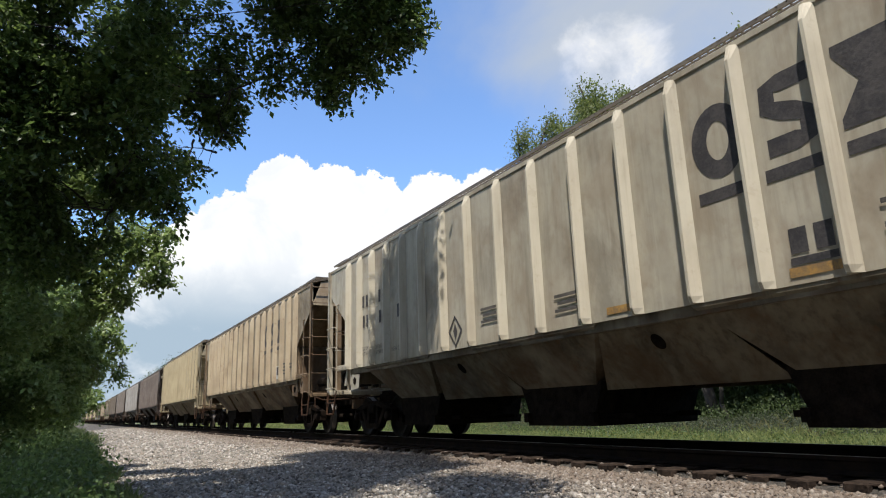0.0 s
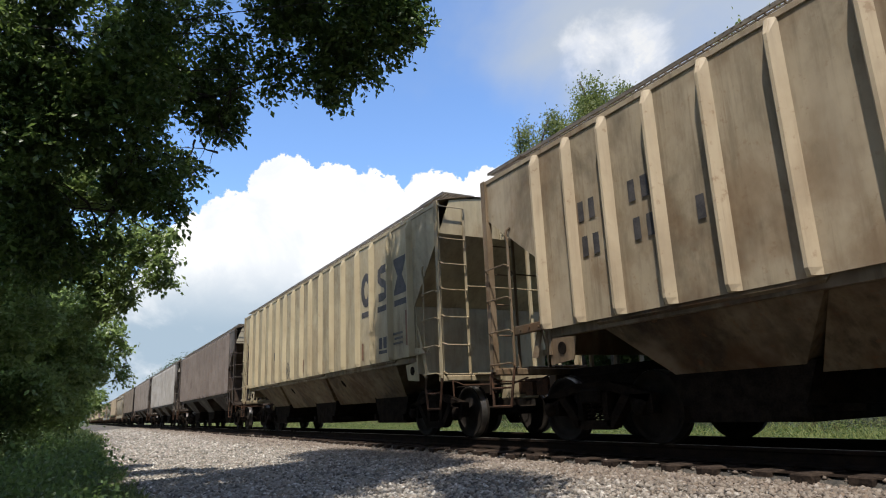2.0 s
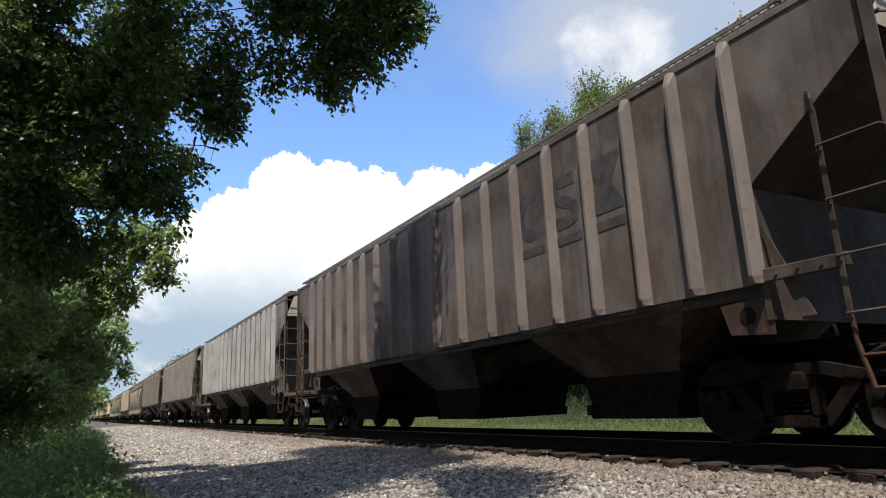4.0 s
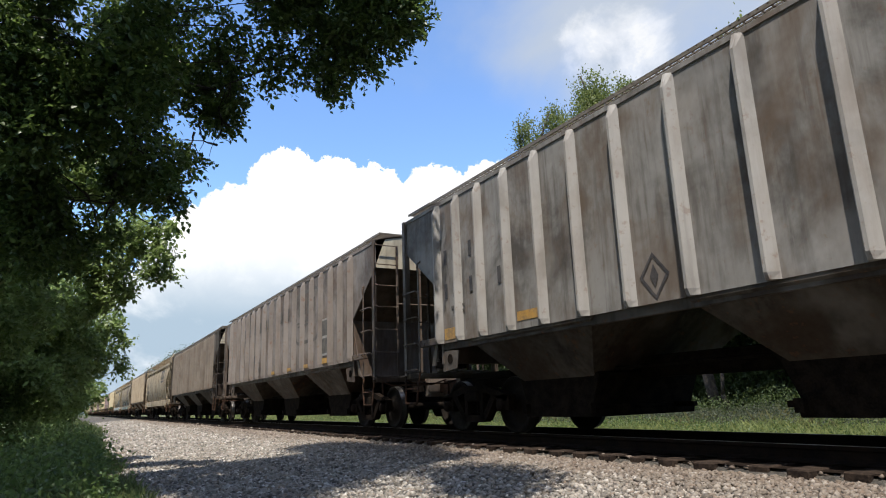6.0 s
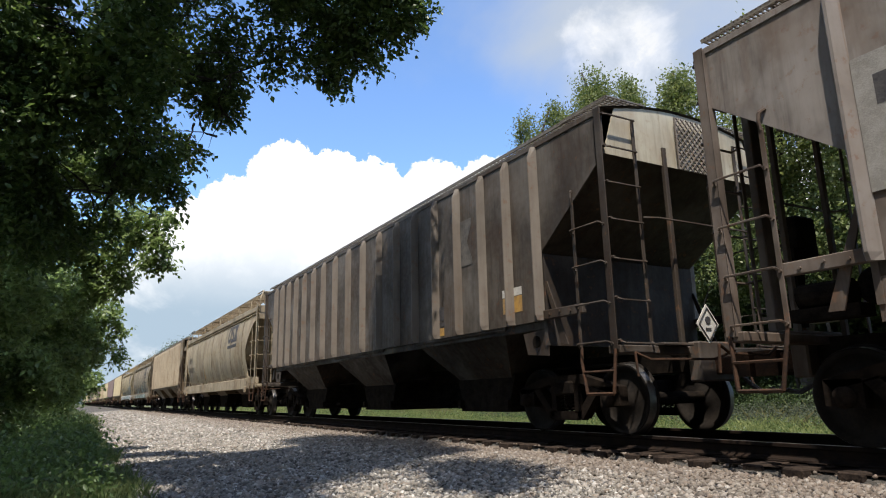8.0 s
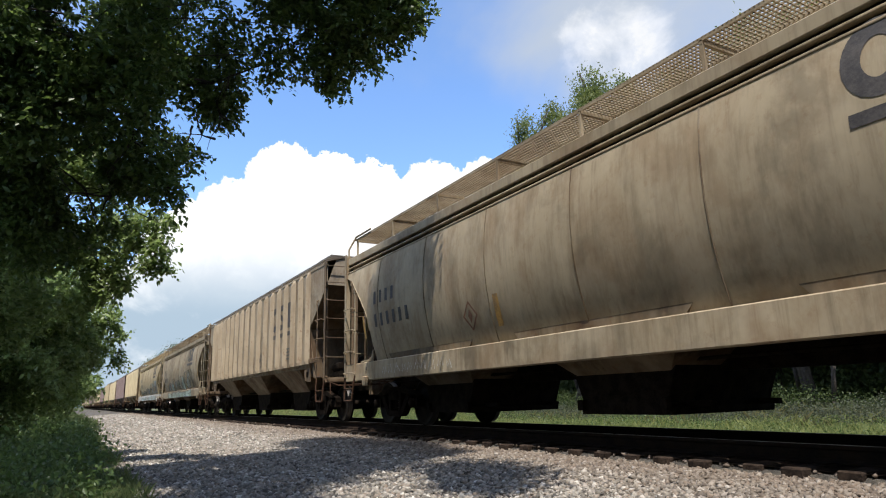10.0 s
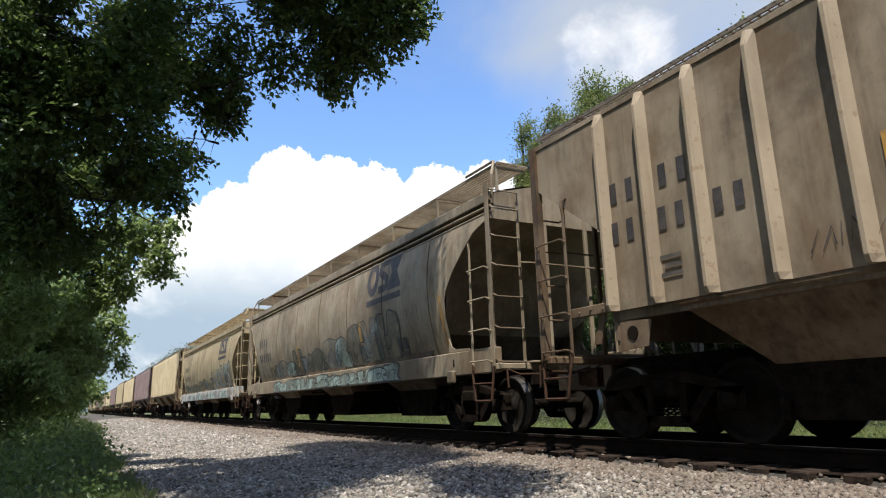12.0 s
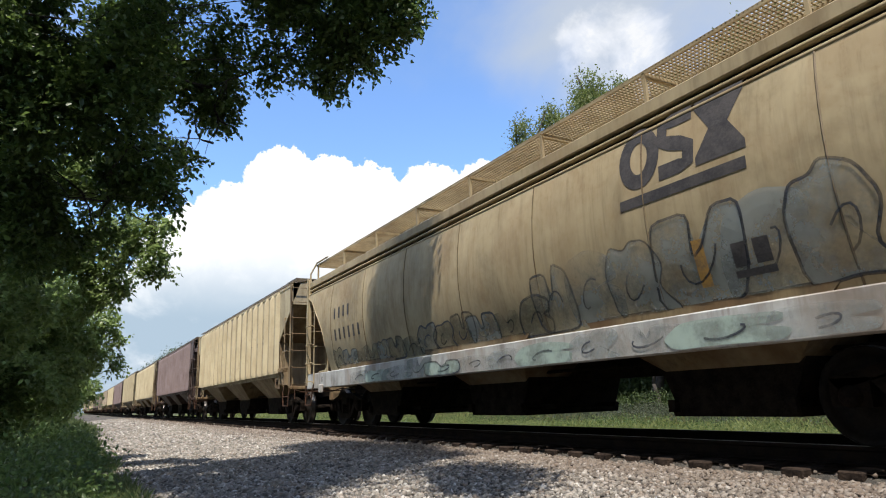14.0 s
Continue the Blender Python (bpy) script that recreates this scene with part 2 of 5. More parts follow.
WHITE = mottled("dirty_white_decal", (0.55, 0.52, 0.47), (0.38, 0.35, 0.31), 9.0, 0.7)
RED = mottled("red_decal", (0.35, 0.05, 0.03), (0.28, 0.07, 0.05), 8.0, 0.6)
BARK = mottled("bark", (0.022, 0.017, 0.013), (0.055, 0.044, 0.034), 6.0, 0.95, 0.0, 0.8, 0.04)
# oil-dark ballast, taken near black to paint in the train's shadow
UNDER = mottled("oily_shaded_ballast", (0.009, 0.007, 0.006), (0.03, 0.021, 0.016), 9.0, 0.98, 0.0, 1.0, 0.03, 0.0, 0.03)
GEAR = mottled("rusty_brake_gear", (0.12, 0.075, 0.05), (0.055, 0.04, 0.03), 6.0, 0.9, gloss=0.1)
RUST_PAINT = mottled("rust_patch", (0.19, 0.085, 0.04), (0.11, 0.06, 0.04), 7.0, 0.85)
MINT = spray("mint_spray_paint", (0.34, 0.42, 0.37), 0.95)
GREY_SPRAY = spray("blue_grey_spray_paint", (0.30, 0.33, 0.32), 0.6)
TEAL = spray("dark_green_spray_paint", (0.13, 0.15, 0.12), 0.55)
INK = spray("dark_blue_spray_line", (0.022, 0.026, 0.04), 0.88)
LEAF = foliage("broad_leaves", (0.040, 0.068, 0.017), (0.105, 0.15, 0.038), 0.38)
# lighter copy of the leaf colour, with sun on the low trees painted in
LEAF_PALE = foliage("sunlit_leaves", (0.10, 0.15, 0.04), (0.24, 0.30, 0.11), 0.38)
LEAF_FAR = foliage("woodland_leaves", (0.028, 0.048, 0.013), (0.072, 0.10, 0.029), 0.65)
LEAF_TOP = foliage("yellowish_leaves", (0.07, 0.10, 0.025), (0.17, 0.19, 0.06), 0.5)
LEAF_SHRUB = foliage("shrub_leaves", (0.05, 0.085, 0.022), (0.12, 0.17, 0.05))
LEAF_WEED = foliage("dull_weed_leaves", (0.035, 0.045, 0.025), (0.09, 0.10, 0.06), 0.7)
GRASS = foliage("grass_blades", (0.06, 0.088, 0.028), (0.165, 0.19, 0.07), 0.65)
MEADOW = foliage("meadow_blades", (0.095, 0.13, 0.038), (0.33, 0.345, 0.13), 0.65)
STRAW = foliage("dry_grass", (0.18, 0.155, 0.07), (0.12, 0.13, 0.045), 0.7)
STONE = stones("crushed_limestone")
# dark bed colour paints the shade in the gaps between stones
GRAVEL = mottled("ballast_bed", (0.03, 0.026, 0.021), (0.10, 0.086, 0.07), 14.0, 0.9, 0.0, 1.0, 0.03, 0.0)
EARTH = mottled("earth_and_turf", (0.035, 0.055, 0.014), (0.08, 0.075, 0.035), 1.3, 0.95, 0.0, 0.8, 0.05, 0.0)


# ---------- mesh building ----------
class Shape:
    """Collects vertices and faces for one mesh."""

    def __init__(self):
        self.v, self.f = [], []

    def face_set(self, verts, faces):
        k = len(self.v)
        self.v += [tuple(p) for p in verts]
        self.f += [tuple(i + k for i in f) for f in faces]
        return self

    def box(self, x0, x1, y0, y1, z0, z1, chamfer=0.0):
        c = chamfer
        if not c:
            v = [(x, y, z) for x in (x0, x1) for y in (y0, y1) for z in (z0, z1)]
            return self.face_set(v, [(0, 1, 3, 2), (4, 6, 7, 5), (0, 4, 5, 1), (2, 3, 7, 6), (0, 2, 6, 4), (1, 5, 7, 3)])
        bm = bmesh.new()
        bmesh.ops.create_cube(bm, size=1.0, matrix=Matrix.LocRotScale(((x0 + x1) / 2, (y0 + y1) / 2, (z0 + z1) / 2), None, (x1 - x0, y1 - y0, z1 - z0)))
        bmesh.ops.bevel(bm, geom=bm.edges[:], offset=c, segments=1, affect="EDGES")
        bm.verts.index_update()
        self.face_set([v.co[:] for v in bm.verts], [[v.index for v in f.verts] for f in bm.faces])
        bm.free()
        return self

    def prism(self, poly, axis, a, b):
        """A polygon of 2D points, drawn out along an axis from a to b."""
        def at(p, s):
            return {"x": (s, p[0], p[1]), "y": (p[0], s, p[1]), "z": (p[0], p[1], s)}[axis]
        n = len(poly)
        v = [at(p, a) for p in poly] + [at(p, b) for p in poly]
        f = [tuple(range(n))[::-1], tuple(range(n, 2 * n))] + [(i, (i + 1) % n, n + (i + 1) % n, n + i) for i in range(n)]
        return self.face_set(v, f)

    def rod(self, p, q, r, sides=6, r2=None):
        p, q = Vector(p), Vector(q)
        z = (q - p).normalized()
        x = z.orthogonal().normalized()
        y = z.cross(x)
        r2 = r if r2 is None else r2
        ring = [(math.cos(2 * math.pi * i / sides), math.sin(2 * math.pi * i / sides)) for i in range(sides)]
        v = [p + r * (c * x + s * y) for c, s in ring] + [q + r2 * (c * x + s * y) for c, s in ring]
        f = [(i, (i + 1) % sides, sides + (i + 1) % sides, sides + i) for i in range(sides)]
        return self.face_set(v, f + [tuple(range(sides))[::-1], tuple(range(sides, 2 * sides))])

    def tube(self, points, r, sides=6):
        for a, b in zip(points, points[1:]):
            self.rod(a, b, r, sides)
        return self

    def lathe(self, profile, sides=24, centre=(0, 0, 0)):
        """A profile of (y, radius) turned round the y axis."""
        n, v, f = len(profile), [], []
        for i in range(sides):
            a = 2 * math.pi * i / sides
            v += [(centre[0] + r * math.cos(a), centre[1] + y, centre[2] + r * math.sin(a)) for y, r in profile]
        for i in range(sides):
            j = (i + 1) % sides
            f += [(i * n + k, i * n + k + 1, j * n + k + 1, j * n + k) for k in range(n - 1)]
        return self.face_set(v, f)

    def grid(self, rows):
        """A sheet through rows of points."""
        n = len(rows[0])
        v = [p for r in rows for p in r]
        f = [(i * n + j, i * n + j + 1, (i + 1) * n + j + 1, (i + 1) * n + j) for i in range(len(rows) - 1) for j in range(n - 1)]
        return self.face_set(v, f)

    def mesh(self, name, mat, smooth=False):
        me = bpy.data.meshes.new(name)
        me.from_pydata(self.v, [], self.f)
        me.materials.append(mat)
        if smooth:
            me.polygons.foreach_set("use_smooth", [True] * len(me.polygons))
        me.update()
        return me


def part(name, shape, mat, parent, label="", at=(0, 0, 0), turn=0.0, smooth=False):
    """Links a shape or a mesh as one object under a thing or a part. Its material hangs on the object."""
    me = shape if isinstance(shape, bpy.types.Mesh) else shape.mesh(name, mat, smooth)
    ob = new(name, me)
    ob.material_slots[0].link, ob.material_slots[0].material = "OBJECT", mat
    ob.parent = parent
    ob.location, ob.rotation_euler = at, (0, 0, turn)
    return tagged(ob, label)


def thing(name, label, category, group="", kind=""):
    return tagged(new(name), label, category, group, kind)


def solid(name, shape, mat, label, category, group="", kind="", smooth=False):
    return tagged(new(name, shape.mesh(name, mat, smooth)), label, category, group, kind)


# ---------- ground and track ----------
def ground_height(x, y):
    """Track bed, ballast shoulder, verge and the gentle land beside it."""
    a = abs(y)
    if y < 0:
        z = -0.225 if a < 1.25 else -0.285 if a < 2.1 else -0.285 - 0.195 * min(1.0, (a - 2.1) / 4.2)
        if a > 6.4:
            z += 0.10 * min(1.0, (a - 6.4) / 2.0)
    else:
        z = -0.21 if a < 2.1 else -0.21 - 0.22 * min(1.0, (a - 2.1) / 2.0)
    return z


def build_ground():
    ys = [-900, -300, -100, -40, -20, -14, -11, -9, -8, -7.2, -6.6, -6.2, -5.6, -5, -4.4, -3.8, -3.2, -2.6, -2.1, -1.34, -1.24, 2.1, 2.6, 3.2, 4.1, 5, 7, 10, 14, 20, 40, 100, 300, 900]
    xs = [-2500, -1200, -600, -350] + list(range(-240, 60, 4)) + [60, 120, 300, 800]
    rows = []
    for x in xs:
        row = []
        for y in ys:
            z = ground_height(x, y)
            if -60 < y < -6.7 or 4.2 < y < 60:
                z += 0.06 * noise.noise((x * 0.3, y * 0.3, 0))
            row.append((x, y, z))
        rows.append(row)
    tagged(new("ground", Shape().grid(rows).mesh("ground", EARTH, True)), "rough grassy ground beside a railway line", "ground", kind="structure")
    bed = []
    for x in list(range(-260, 40, 2)):
        w = 0.35 * noise.noise((x * 0.35, 0, 4))
        bed.append([(x, y, ground_height(x, y) + 0.015) for y in (-6.35 + w * 0.5, -5.5, -4.8, -4, -3.2, -2.4, -2.1, -1.34, -1.24, 2.1, 2.8, 3.6 + w)])
    tagged(new("track_bed", Shape().grid(bed).mesh("track_bed", GRAVEL, True)), "bed of crushed grey limestone ballast under the track", "ballast", kind="structure")
    # dark sheet laid where the train's shadow falls between the sleepers
    shaded_crib = [[(x, y, -0.188 + 0.006 * noise.noise((x * 3, y * 3, 0))) for y in np.linspace(-1.27 + 0.04 * noise.noise((x * 0.7, 0, 7)), 1.45, 9)] for x in np.arange(-120, 20, 0.5)]
    tagged(new("crib_ballast", Shape().grid(shaded_crib).mesh("crib_ballast", UNDER, True)), "oil-stained ballast between the sleepers with train shade in its colour", "ballast", kind="structure")


def build_stones():
    """Loose ballast as real stones, dense close by and thinning out along the line."""
    rng = np.random.default_rng(5)
    base = np.array([(1, 0, 0), (-1, 0, 0), (0, 1, 0), (0, -1, 0), (0, 0, 1), (0, 0, -1)], float)
    tris = np.array([(0, 2, 4), (2, 1, 4), (1, 3, 4), (3, 0, 4), (2, 0, 5), (1, 2, 5), (3, 1, 5), (0, 3, 5)])
    # per band: x range, y range, stones per square metre, size
    for k, (x0, x1, y0, y1, dens, size) in enumerate(((-9, 0, -6.5, -1.24, 950, 0.034), (-18, -9, -6.4, -1.24, 720, 0.036), (-34, -18, -6.3, -1.24, 300, 0.052), (-80, -34, -6.2, -1.24, 80, 0.075))):
        n = int((x1 - x0) * (y1 - y0) * dens)
        c = np.stack([rng.uniform(x0, x1, n), rng.uniform(y0, y1, n)], 1)
        z = np.array([ground_height(a, b) for a, b in c]) + 0.012 + rng.uniform(-0.3, 0.5, n) * size
        s = size * rng.uniform(0.6, 1.35, (n, 1, 1))
        v = base[None] * s * rng.uniform(0.65, 1.2, (n, 6, 1)) * np.array((1.1, 1.0, 0.72))
        v += rng.uniform(-0.25, 0.25, (n, 6, 3)) * s
        ang = rng.uniform(0, 6.28, n)
        ca, sa = np.cos(ang)[:, None], np.sin(ang)[:, None]
        tilt = rng.uniform(-0.7, 0.7, n)[:, None]
        x, y, w = v[..., 0] * ca - v[..., 1] * sa, v[..., 0] * sa + v[..., 1] * ca, v[..., 2]
        x, w = x * np.cos(tilt) - w * np.sin(tilt), x * np.sin(tilt) + w * np.cos(tilt)
        p = np.stack([x + c[:, :1], y + c[:, 1:], w + z[:, None]], 2).reshape(-1, 3)
        f = (tris[None] + 6 * np.arange(n)[:, None, None]).reshape(-1, 3)
        raw_mesh("ballast_stones", p, f, STONE, "loose crushed limestone ballast on the track shoulder", "ballast")


def raw_mesh(name, verts, faces, mat, label, category, parent=None, kind="stuff"):
    me = bpy.data.meshes.new(name)
    n, k = len(faces), faces.shape[1]
    me.vertices.add(len(verts)), me.loops.add(n * k), me.polygons.add(n)
    me.vertices.foreach_set("co", np.asarray(verts, np.float32).ravel())
    me.loops.foreach_set("vertex_index", np.asarray(faces, np.int32).ravel())
    me.polygons.foreach_set("loop_start", np.arange(0, n * k, k, dtype=np.int32))
    me.update(calc_edges=True)
    me.materials.append(mat)
    ob = new(name, me)
    ob.parent = parent
    return tagged(ob, label, "" if parent else category, kind=kind)


def build_track():
    prof = [(-0.075, -0.172), (0.075, -0.172), (0.075, -0.155), (0.012, -0.13), (0.012, -0.05), (0.036, -0.035), (0.036, -0.004), (0.026, 0.0), (-0.026, 0.0), (-0.036, -0.004), (-0.036, -0.035), (-0.012, -0.05), (-0.012, -0.13), (-0.075, -0.155)]
    for y in (-0.755, 0.755):
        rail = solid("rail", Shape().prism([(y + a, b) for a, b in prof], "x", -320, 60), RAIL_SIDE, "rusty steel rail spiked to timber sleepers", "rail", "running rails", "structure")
        part("rail_head", Shape().box(-320, 60, y - 0.022, y + 0.022, -0.001, 0.0025), RAIL_TOP, rail, "polished running surface")
    sleepers = thing("sleepers", "dark creosoted timber sleepers half sunk in ballast", "sleepers", kind="structure")
    tie = Shape().box(-0.115, 0.115, -1.33, 1.33, -0.36, -0.174, 0.014).mesh("sleeper", WOOD)
    plate = Shape().box(-0.09, 0.09, -0.18, 0.18, -0.176, -0.158, 0.004).mesh("tie_plate", RUST)
    rng = random.Random(3)
    for i in range(150):
        x = 6.0 - i * 0.52
        s = part("sleeper", tie, WOOD, sleepers, at=(x + rng.uniform(-0.03, 0.03), rng.uniform(-0.05, 0.05), rng.uniform(-0.012, 0.008)), turn=rng.uniform(-0.02, 0.02))
        if i < 60:
            for y in (-0.755, 0.755):
                part("tie_plate", plate, RAIL_SIDE, s, at=(0, y, 0))


# ---------- rolling stock ----------
PITCH = 18.13          # metres from one car to the next
SPEED = 12.83          # metres a second
HALF = LONG = 8.36     # from a car's middle to its end sheet
POST_X = (0.46, 1.38, 2.27, 3.10, 3.92, 4.72, 5.50, 6.22, 6.93)   # side posts, closer together towards the ends
BAY_X = (-4.5, 0.0, 4.5)


def wheel_meshes():
    wheel = [(-0.055, 0.16), (-0.07, 0.09), (-0.07, 0.0)]
    disc = Shape().lathe([(-0.09, 0.001), (-0.09, 0.10), (-0.035, 0.14), (-0.01, 0.30), (-0.03, 0.385), (-0.055, 0.39), (-0.062, 0.44), (-0.062, 0.456), (0.055, 0.462), (0.062, 0.49), (0.085, 0.492), (0.088, 0.40), (0.03, 0.36), (0.03, 0.16), (0.08, 0.10), (0.08, 0.001)], 32)
    tread = Shape().lathe([(-0.060, 0.4575), (0.054, 0.4638)], 32)
    axle = Shape().lathe([(-1.02, 0.001), (-1.02, 0.09), (-0.72, 0.09), (-0.6, 0.085), (0.6, 0.085), (0.72, 0.09), (1.02, 0.09), (1.02, 0.001)], 12)
    return disc.mesh("wheel", WHEEL, True), tread.mesh("tread", TREAD, True), axle.mesh("axle", STEEL_DARK, True)


def side_frame_mesh():
    """A cast truck side frame: top member, diagonal legs, spring window, journal jaws."""
    s = Shape()
    outer = [(-1.08, 0.62), (-1.08, 0.42), (-0.86, 0.40), (-0.62, 0.52), (-0.36, 0.30), (-0.28, 0.20), (0.28, 0.20), (0.36, 0.30), (0.62, 0.52), (0.86, 0.40), (1.08, 0.42), (1.08, 0.62), (0.78, 0.70), (0.34, 0.80), (-0.34, 0.80), (-0.78, 0.70)]
    # ring of quads round two windows keeps the openings through the casting
    for a, b, c, d in (((-1.08, 0.62), (-0.34, 0.80), (-0.34, 0.68), (-1.0, 0.52)), ((1.08, 0.62), (0.34, 0.80), (0.34, 0.68), (1.0, 0.52)), ((-0.34, 0.80), (0.34, 0.80), (0.34, 0.66), (-0.34, 0.66)), ((-0.34, 0.30), (0.34, 0.30), (0.30, 0.18), (-0.30, 0.18)), ((-0.72, 0.60), (-0.58, 0.64), (-0.24, 0.24), (-0.36, 0.20)), ((0.72, 0.60), (0.58, 0.64), (0.24, 0.24), (0.36, 0.20)), ((-0.30, 0.68), (-0.20, 0.68), (-0.20, 0.28), (-0.30, 0.28)), ((0.30, 0.68), (0.20, 0.68), (0.20, 0.28), (0.30, 0.28)), ((-1.08, 0.62), (-0.72, 0.62), (-0.72, 0.36), (-1.08, 0.38)), ((1.08, 0.62), (0.72, 0.62), (0.72, 0.36), (1.08, 0.38))):
        s.prism([a, b, c, d], "y", -0.075, 0.075)
    return s.mesh("side_frame", CAST)


def spring_mesh():
    s = Shape()
    for dx in (-0.11, 0.0, 0.11):
        pts = [(dx + 0.045 * math.cos(a), 0.045 * math.sin(a), 0.30 + 0.026 * a / 3.14) for a in np.arange(0, 6.28 * 4.2, 0.7)]
        s.tube(pts, 0.013, 4)
    return s.mesh("spring", RUST)


PARTS = {}


def shared(key, make):
    if key not in PARTS:
        PARTS[key] = make()
    return PARTS[key]


def add_truck(car, x):
    """A two-axle truck under a car: frames, springs, bolster, journal caps, wheelsets."""
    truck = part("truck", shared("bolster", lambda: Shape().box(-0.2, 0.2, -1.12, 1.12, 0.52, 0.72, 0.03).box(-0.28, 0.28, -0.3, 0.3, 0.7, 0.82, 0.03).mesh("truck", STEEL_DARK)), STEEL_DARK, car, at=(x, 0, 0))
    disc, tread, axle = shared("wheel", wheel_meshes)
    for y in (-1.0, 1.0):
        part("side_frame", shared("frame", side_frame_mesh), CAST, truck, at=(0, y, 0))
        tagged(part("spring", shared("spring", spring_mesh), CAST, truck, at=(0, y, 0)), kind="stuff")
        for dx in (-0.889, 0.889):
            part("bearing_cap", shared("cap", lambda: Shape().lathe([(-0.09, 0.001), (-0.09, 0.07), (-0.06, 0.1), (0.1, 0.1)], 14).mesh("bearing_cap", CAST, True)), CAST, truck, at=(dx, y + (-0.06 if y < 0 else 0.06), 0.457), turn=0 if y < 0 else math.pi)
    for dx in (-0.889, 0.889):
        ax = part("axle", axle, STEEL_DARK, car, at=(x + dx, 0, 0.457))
        ROLLING.append(ax)
        for y, turn in ((-0.755, 0), (0.755, math.pi)):
            for name, me in (("wheel", disc), ("wheel_tread", tread)):
                w = new(name, me)
                w.parent, w.location, w.rotation_euler = ax, (0, y, 0), (0, 0, turn)


ROLLING = []


def add_ladders(car, paint, top, sx, sy, extension=True):
    """Corner post, side ladder, end ladder, stirrup step and sill extension at one corner of a car."""
    def bx(a, b):
        return sorted((sx * a, sx * b))

    def by(a, b):
        return sorted((sy * a, sy * b))

    def at(x, y, z):
        return (sx * x, sy * y, z)
    post = Shape().box(*bx(HALF - 0.09, HALF - 0.075), *by(1.50, 1.605), 1.05, top, 0.004)
    post.box(*bx(HALF - 0.09, HALF + 0.03), *by(1.59, 1.605), 1.05, top + 0.03, 0.004)
    part("corner_post", post, paint, car)
    side = Shape().box(*bx(HALF - 0.65, HALF - 0.60), *by(1.585, 1.603), 1.08, 3.02, 0.003)
    side.tube([at(HALF - 0.625, 1.594, 3.0), at(HALF - 0.62, 1.61, 3.10), at(HALF - 0.63, 1.60, 3.18), at(HALF - 0.67, 1.555, 3.22)], 0.02, 6)
    for z in (1.15, 1.64, 2.14, 2.64):
        side.tube([at(HALF - 0.625, 1.60, z - 0.03), at(HALF - 0.61, 1.665, z), at(HALF - 0.08, 1.665, z), at(HALF - 0.05, 1.60, z - 0.03)], 0.013, 5)
        side.rod(at(HALF - 0.625, 1.60, z - 0.03), at(HALF - 0.625, 1.625, z - 0.03), 0.022, 6).rod(at(HALF - 0.05, 1.60, z - 0.03), at(HALF - 0.05, 1.625, z - 0.03), 0.022, 6)
    part("side_ladder", side, paint, car)
    end = Shape().box(*bx(HALF + 0.02, HALF + 0.036), *by(1.00, 1.055), 1.08, top - 0.06, 0.003)
    for z in (1.12, 1.64, 2.14, 2.64, 3.12, 3.60, top - 0.10):
        end.tube([at(HALF + 0.03, 1.56, z + 0.03), at(HALF + 0.10, 1.53, z), at(HALF + 0.10, 1.06, z), at(HALF + 0.035, 1.03, z + 0.02)], 0.013, 5)
        end.rod(at(HALF + 0.01, 1.56, z + 0.03), at(HALF + 0.055, 1.56, z + 0.03), 0.022, 6)
    part("end_ladder", end, paint, car)
    step = Shape().tube([at(HALF - 0.62, 1.59, 1.10), at(HALF - 0.60, 1.62, 0.92), at(HALF - 0.52, 1.63, 0.53), at(HALF - 0.06, 1.63, 0.53), at(HALF - 0.01, 1.60, 1.06)], 0.021, 6)
    stirrup = part("stirrup_step", step, RUST, car)
    part("rung", Shape().tube([at(HALF - 0.57, 1.625, 0.80), at(HALF - 0.03, 1.625, 0.80)], 0.016, 5), RUST, stirrup)
    if extension:
        bar = Shape().box(*bx(6.98, HALF - 0.57), *by(1.50, 1.58), 1.555, 1.68, 0.008)
        for k in range(3):
            bar.rod(at(7.12 + 0.22 * k, 1.575, 1.61 + 0.02 * (k % 2)), at(7.12 + 0.22 * k, 1.60, 1.61 + 0.02 * (k % 2)), 0.018, 6)
        part("sill_extension", bar, paint, car, "riveted bar that carries the ladder")
        plate = Shape().prism([(sx * 6.42, 1.40), (sx * 6.98, 1.44), (sx * 6.98, 1.06), (sx * 6.50, 1.10)], "y", sy * 1.515, sy * 1.50)
        part("bolster_plate", plate, paint, car)
        # dark disc on the plate stands in for the shade of a hole
        part("plate_hole", Shape().lathe([(-0.012, 0.001), (-0.012, 0.085), (0.012, 0.085), (0.012, 0.001)], 14, (sx * 6.72, sy * 1.513, 1.27)), STEEL_DARK, car)


def lattice(name, x, y0, y1, z0, z1, car, mat, pitch=0.10):
    """An upright panel of crossed strips in a frame, across a car's end."""
    sh = Shape().box(x - 0.01, x + 0.01, y0, y0 + 0.02, z0, z1).box(x - 0.01, x + 0.01, y1 - 0.02, y1, z0, z1)
    h, w = z1 - z0, y1 - y0
    k = int((w + h) / pitch)
    for i in range(1, k):
        c = i * pitch
        a, b = max(0.0, c - h), min(w, c)
        sh.rod((x, y0 + a, z0 + c - a), (x, y0 + b, z0 + c - b), 0.011, 4)
        sh.rod((x, y1 - a, z0 + c - a), (x, y1 - b, z0 + c - b), 0.011, 4)
    return tagged(part(name, sh, mat, car), kind="stuff")


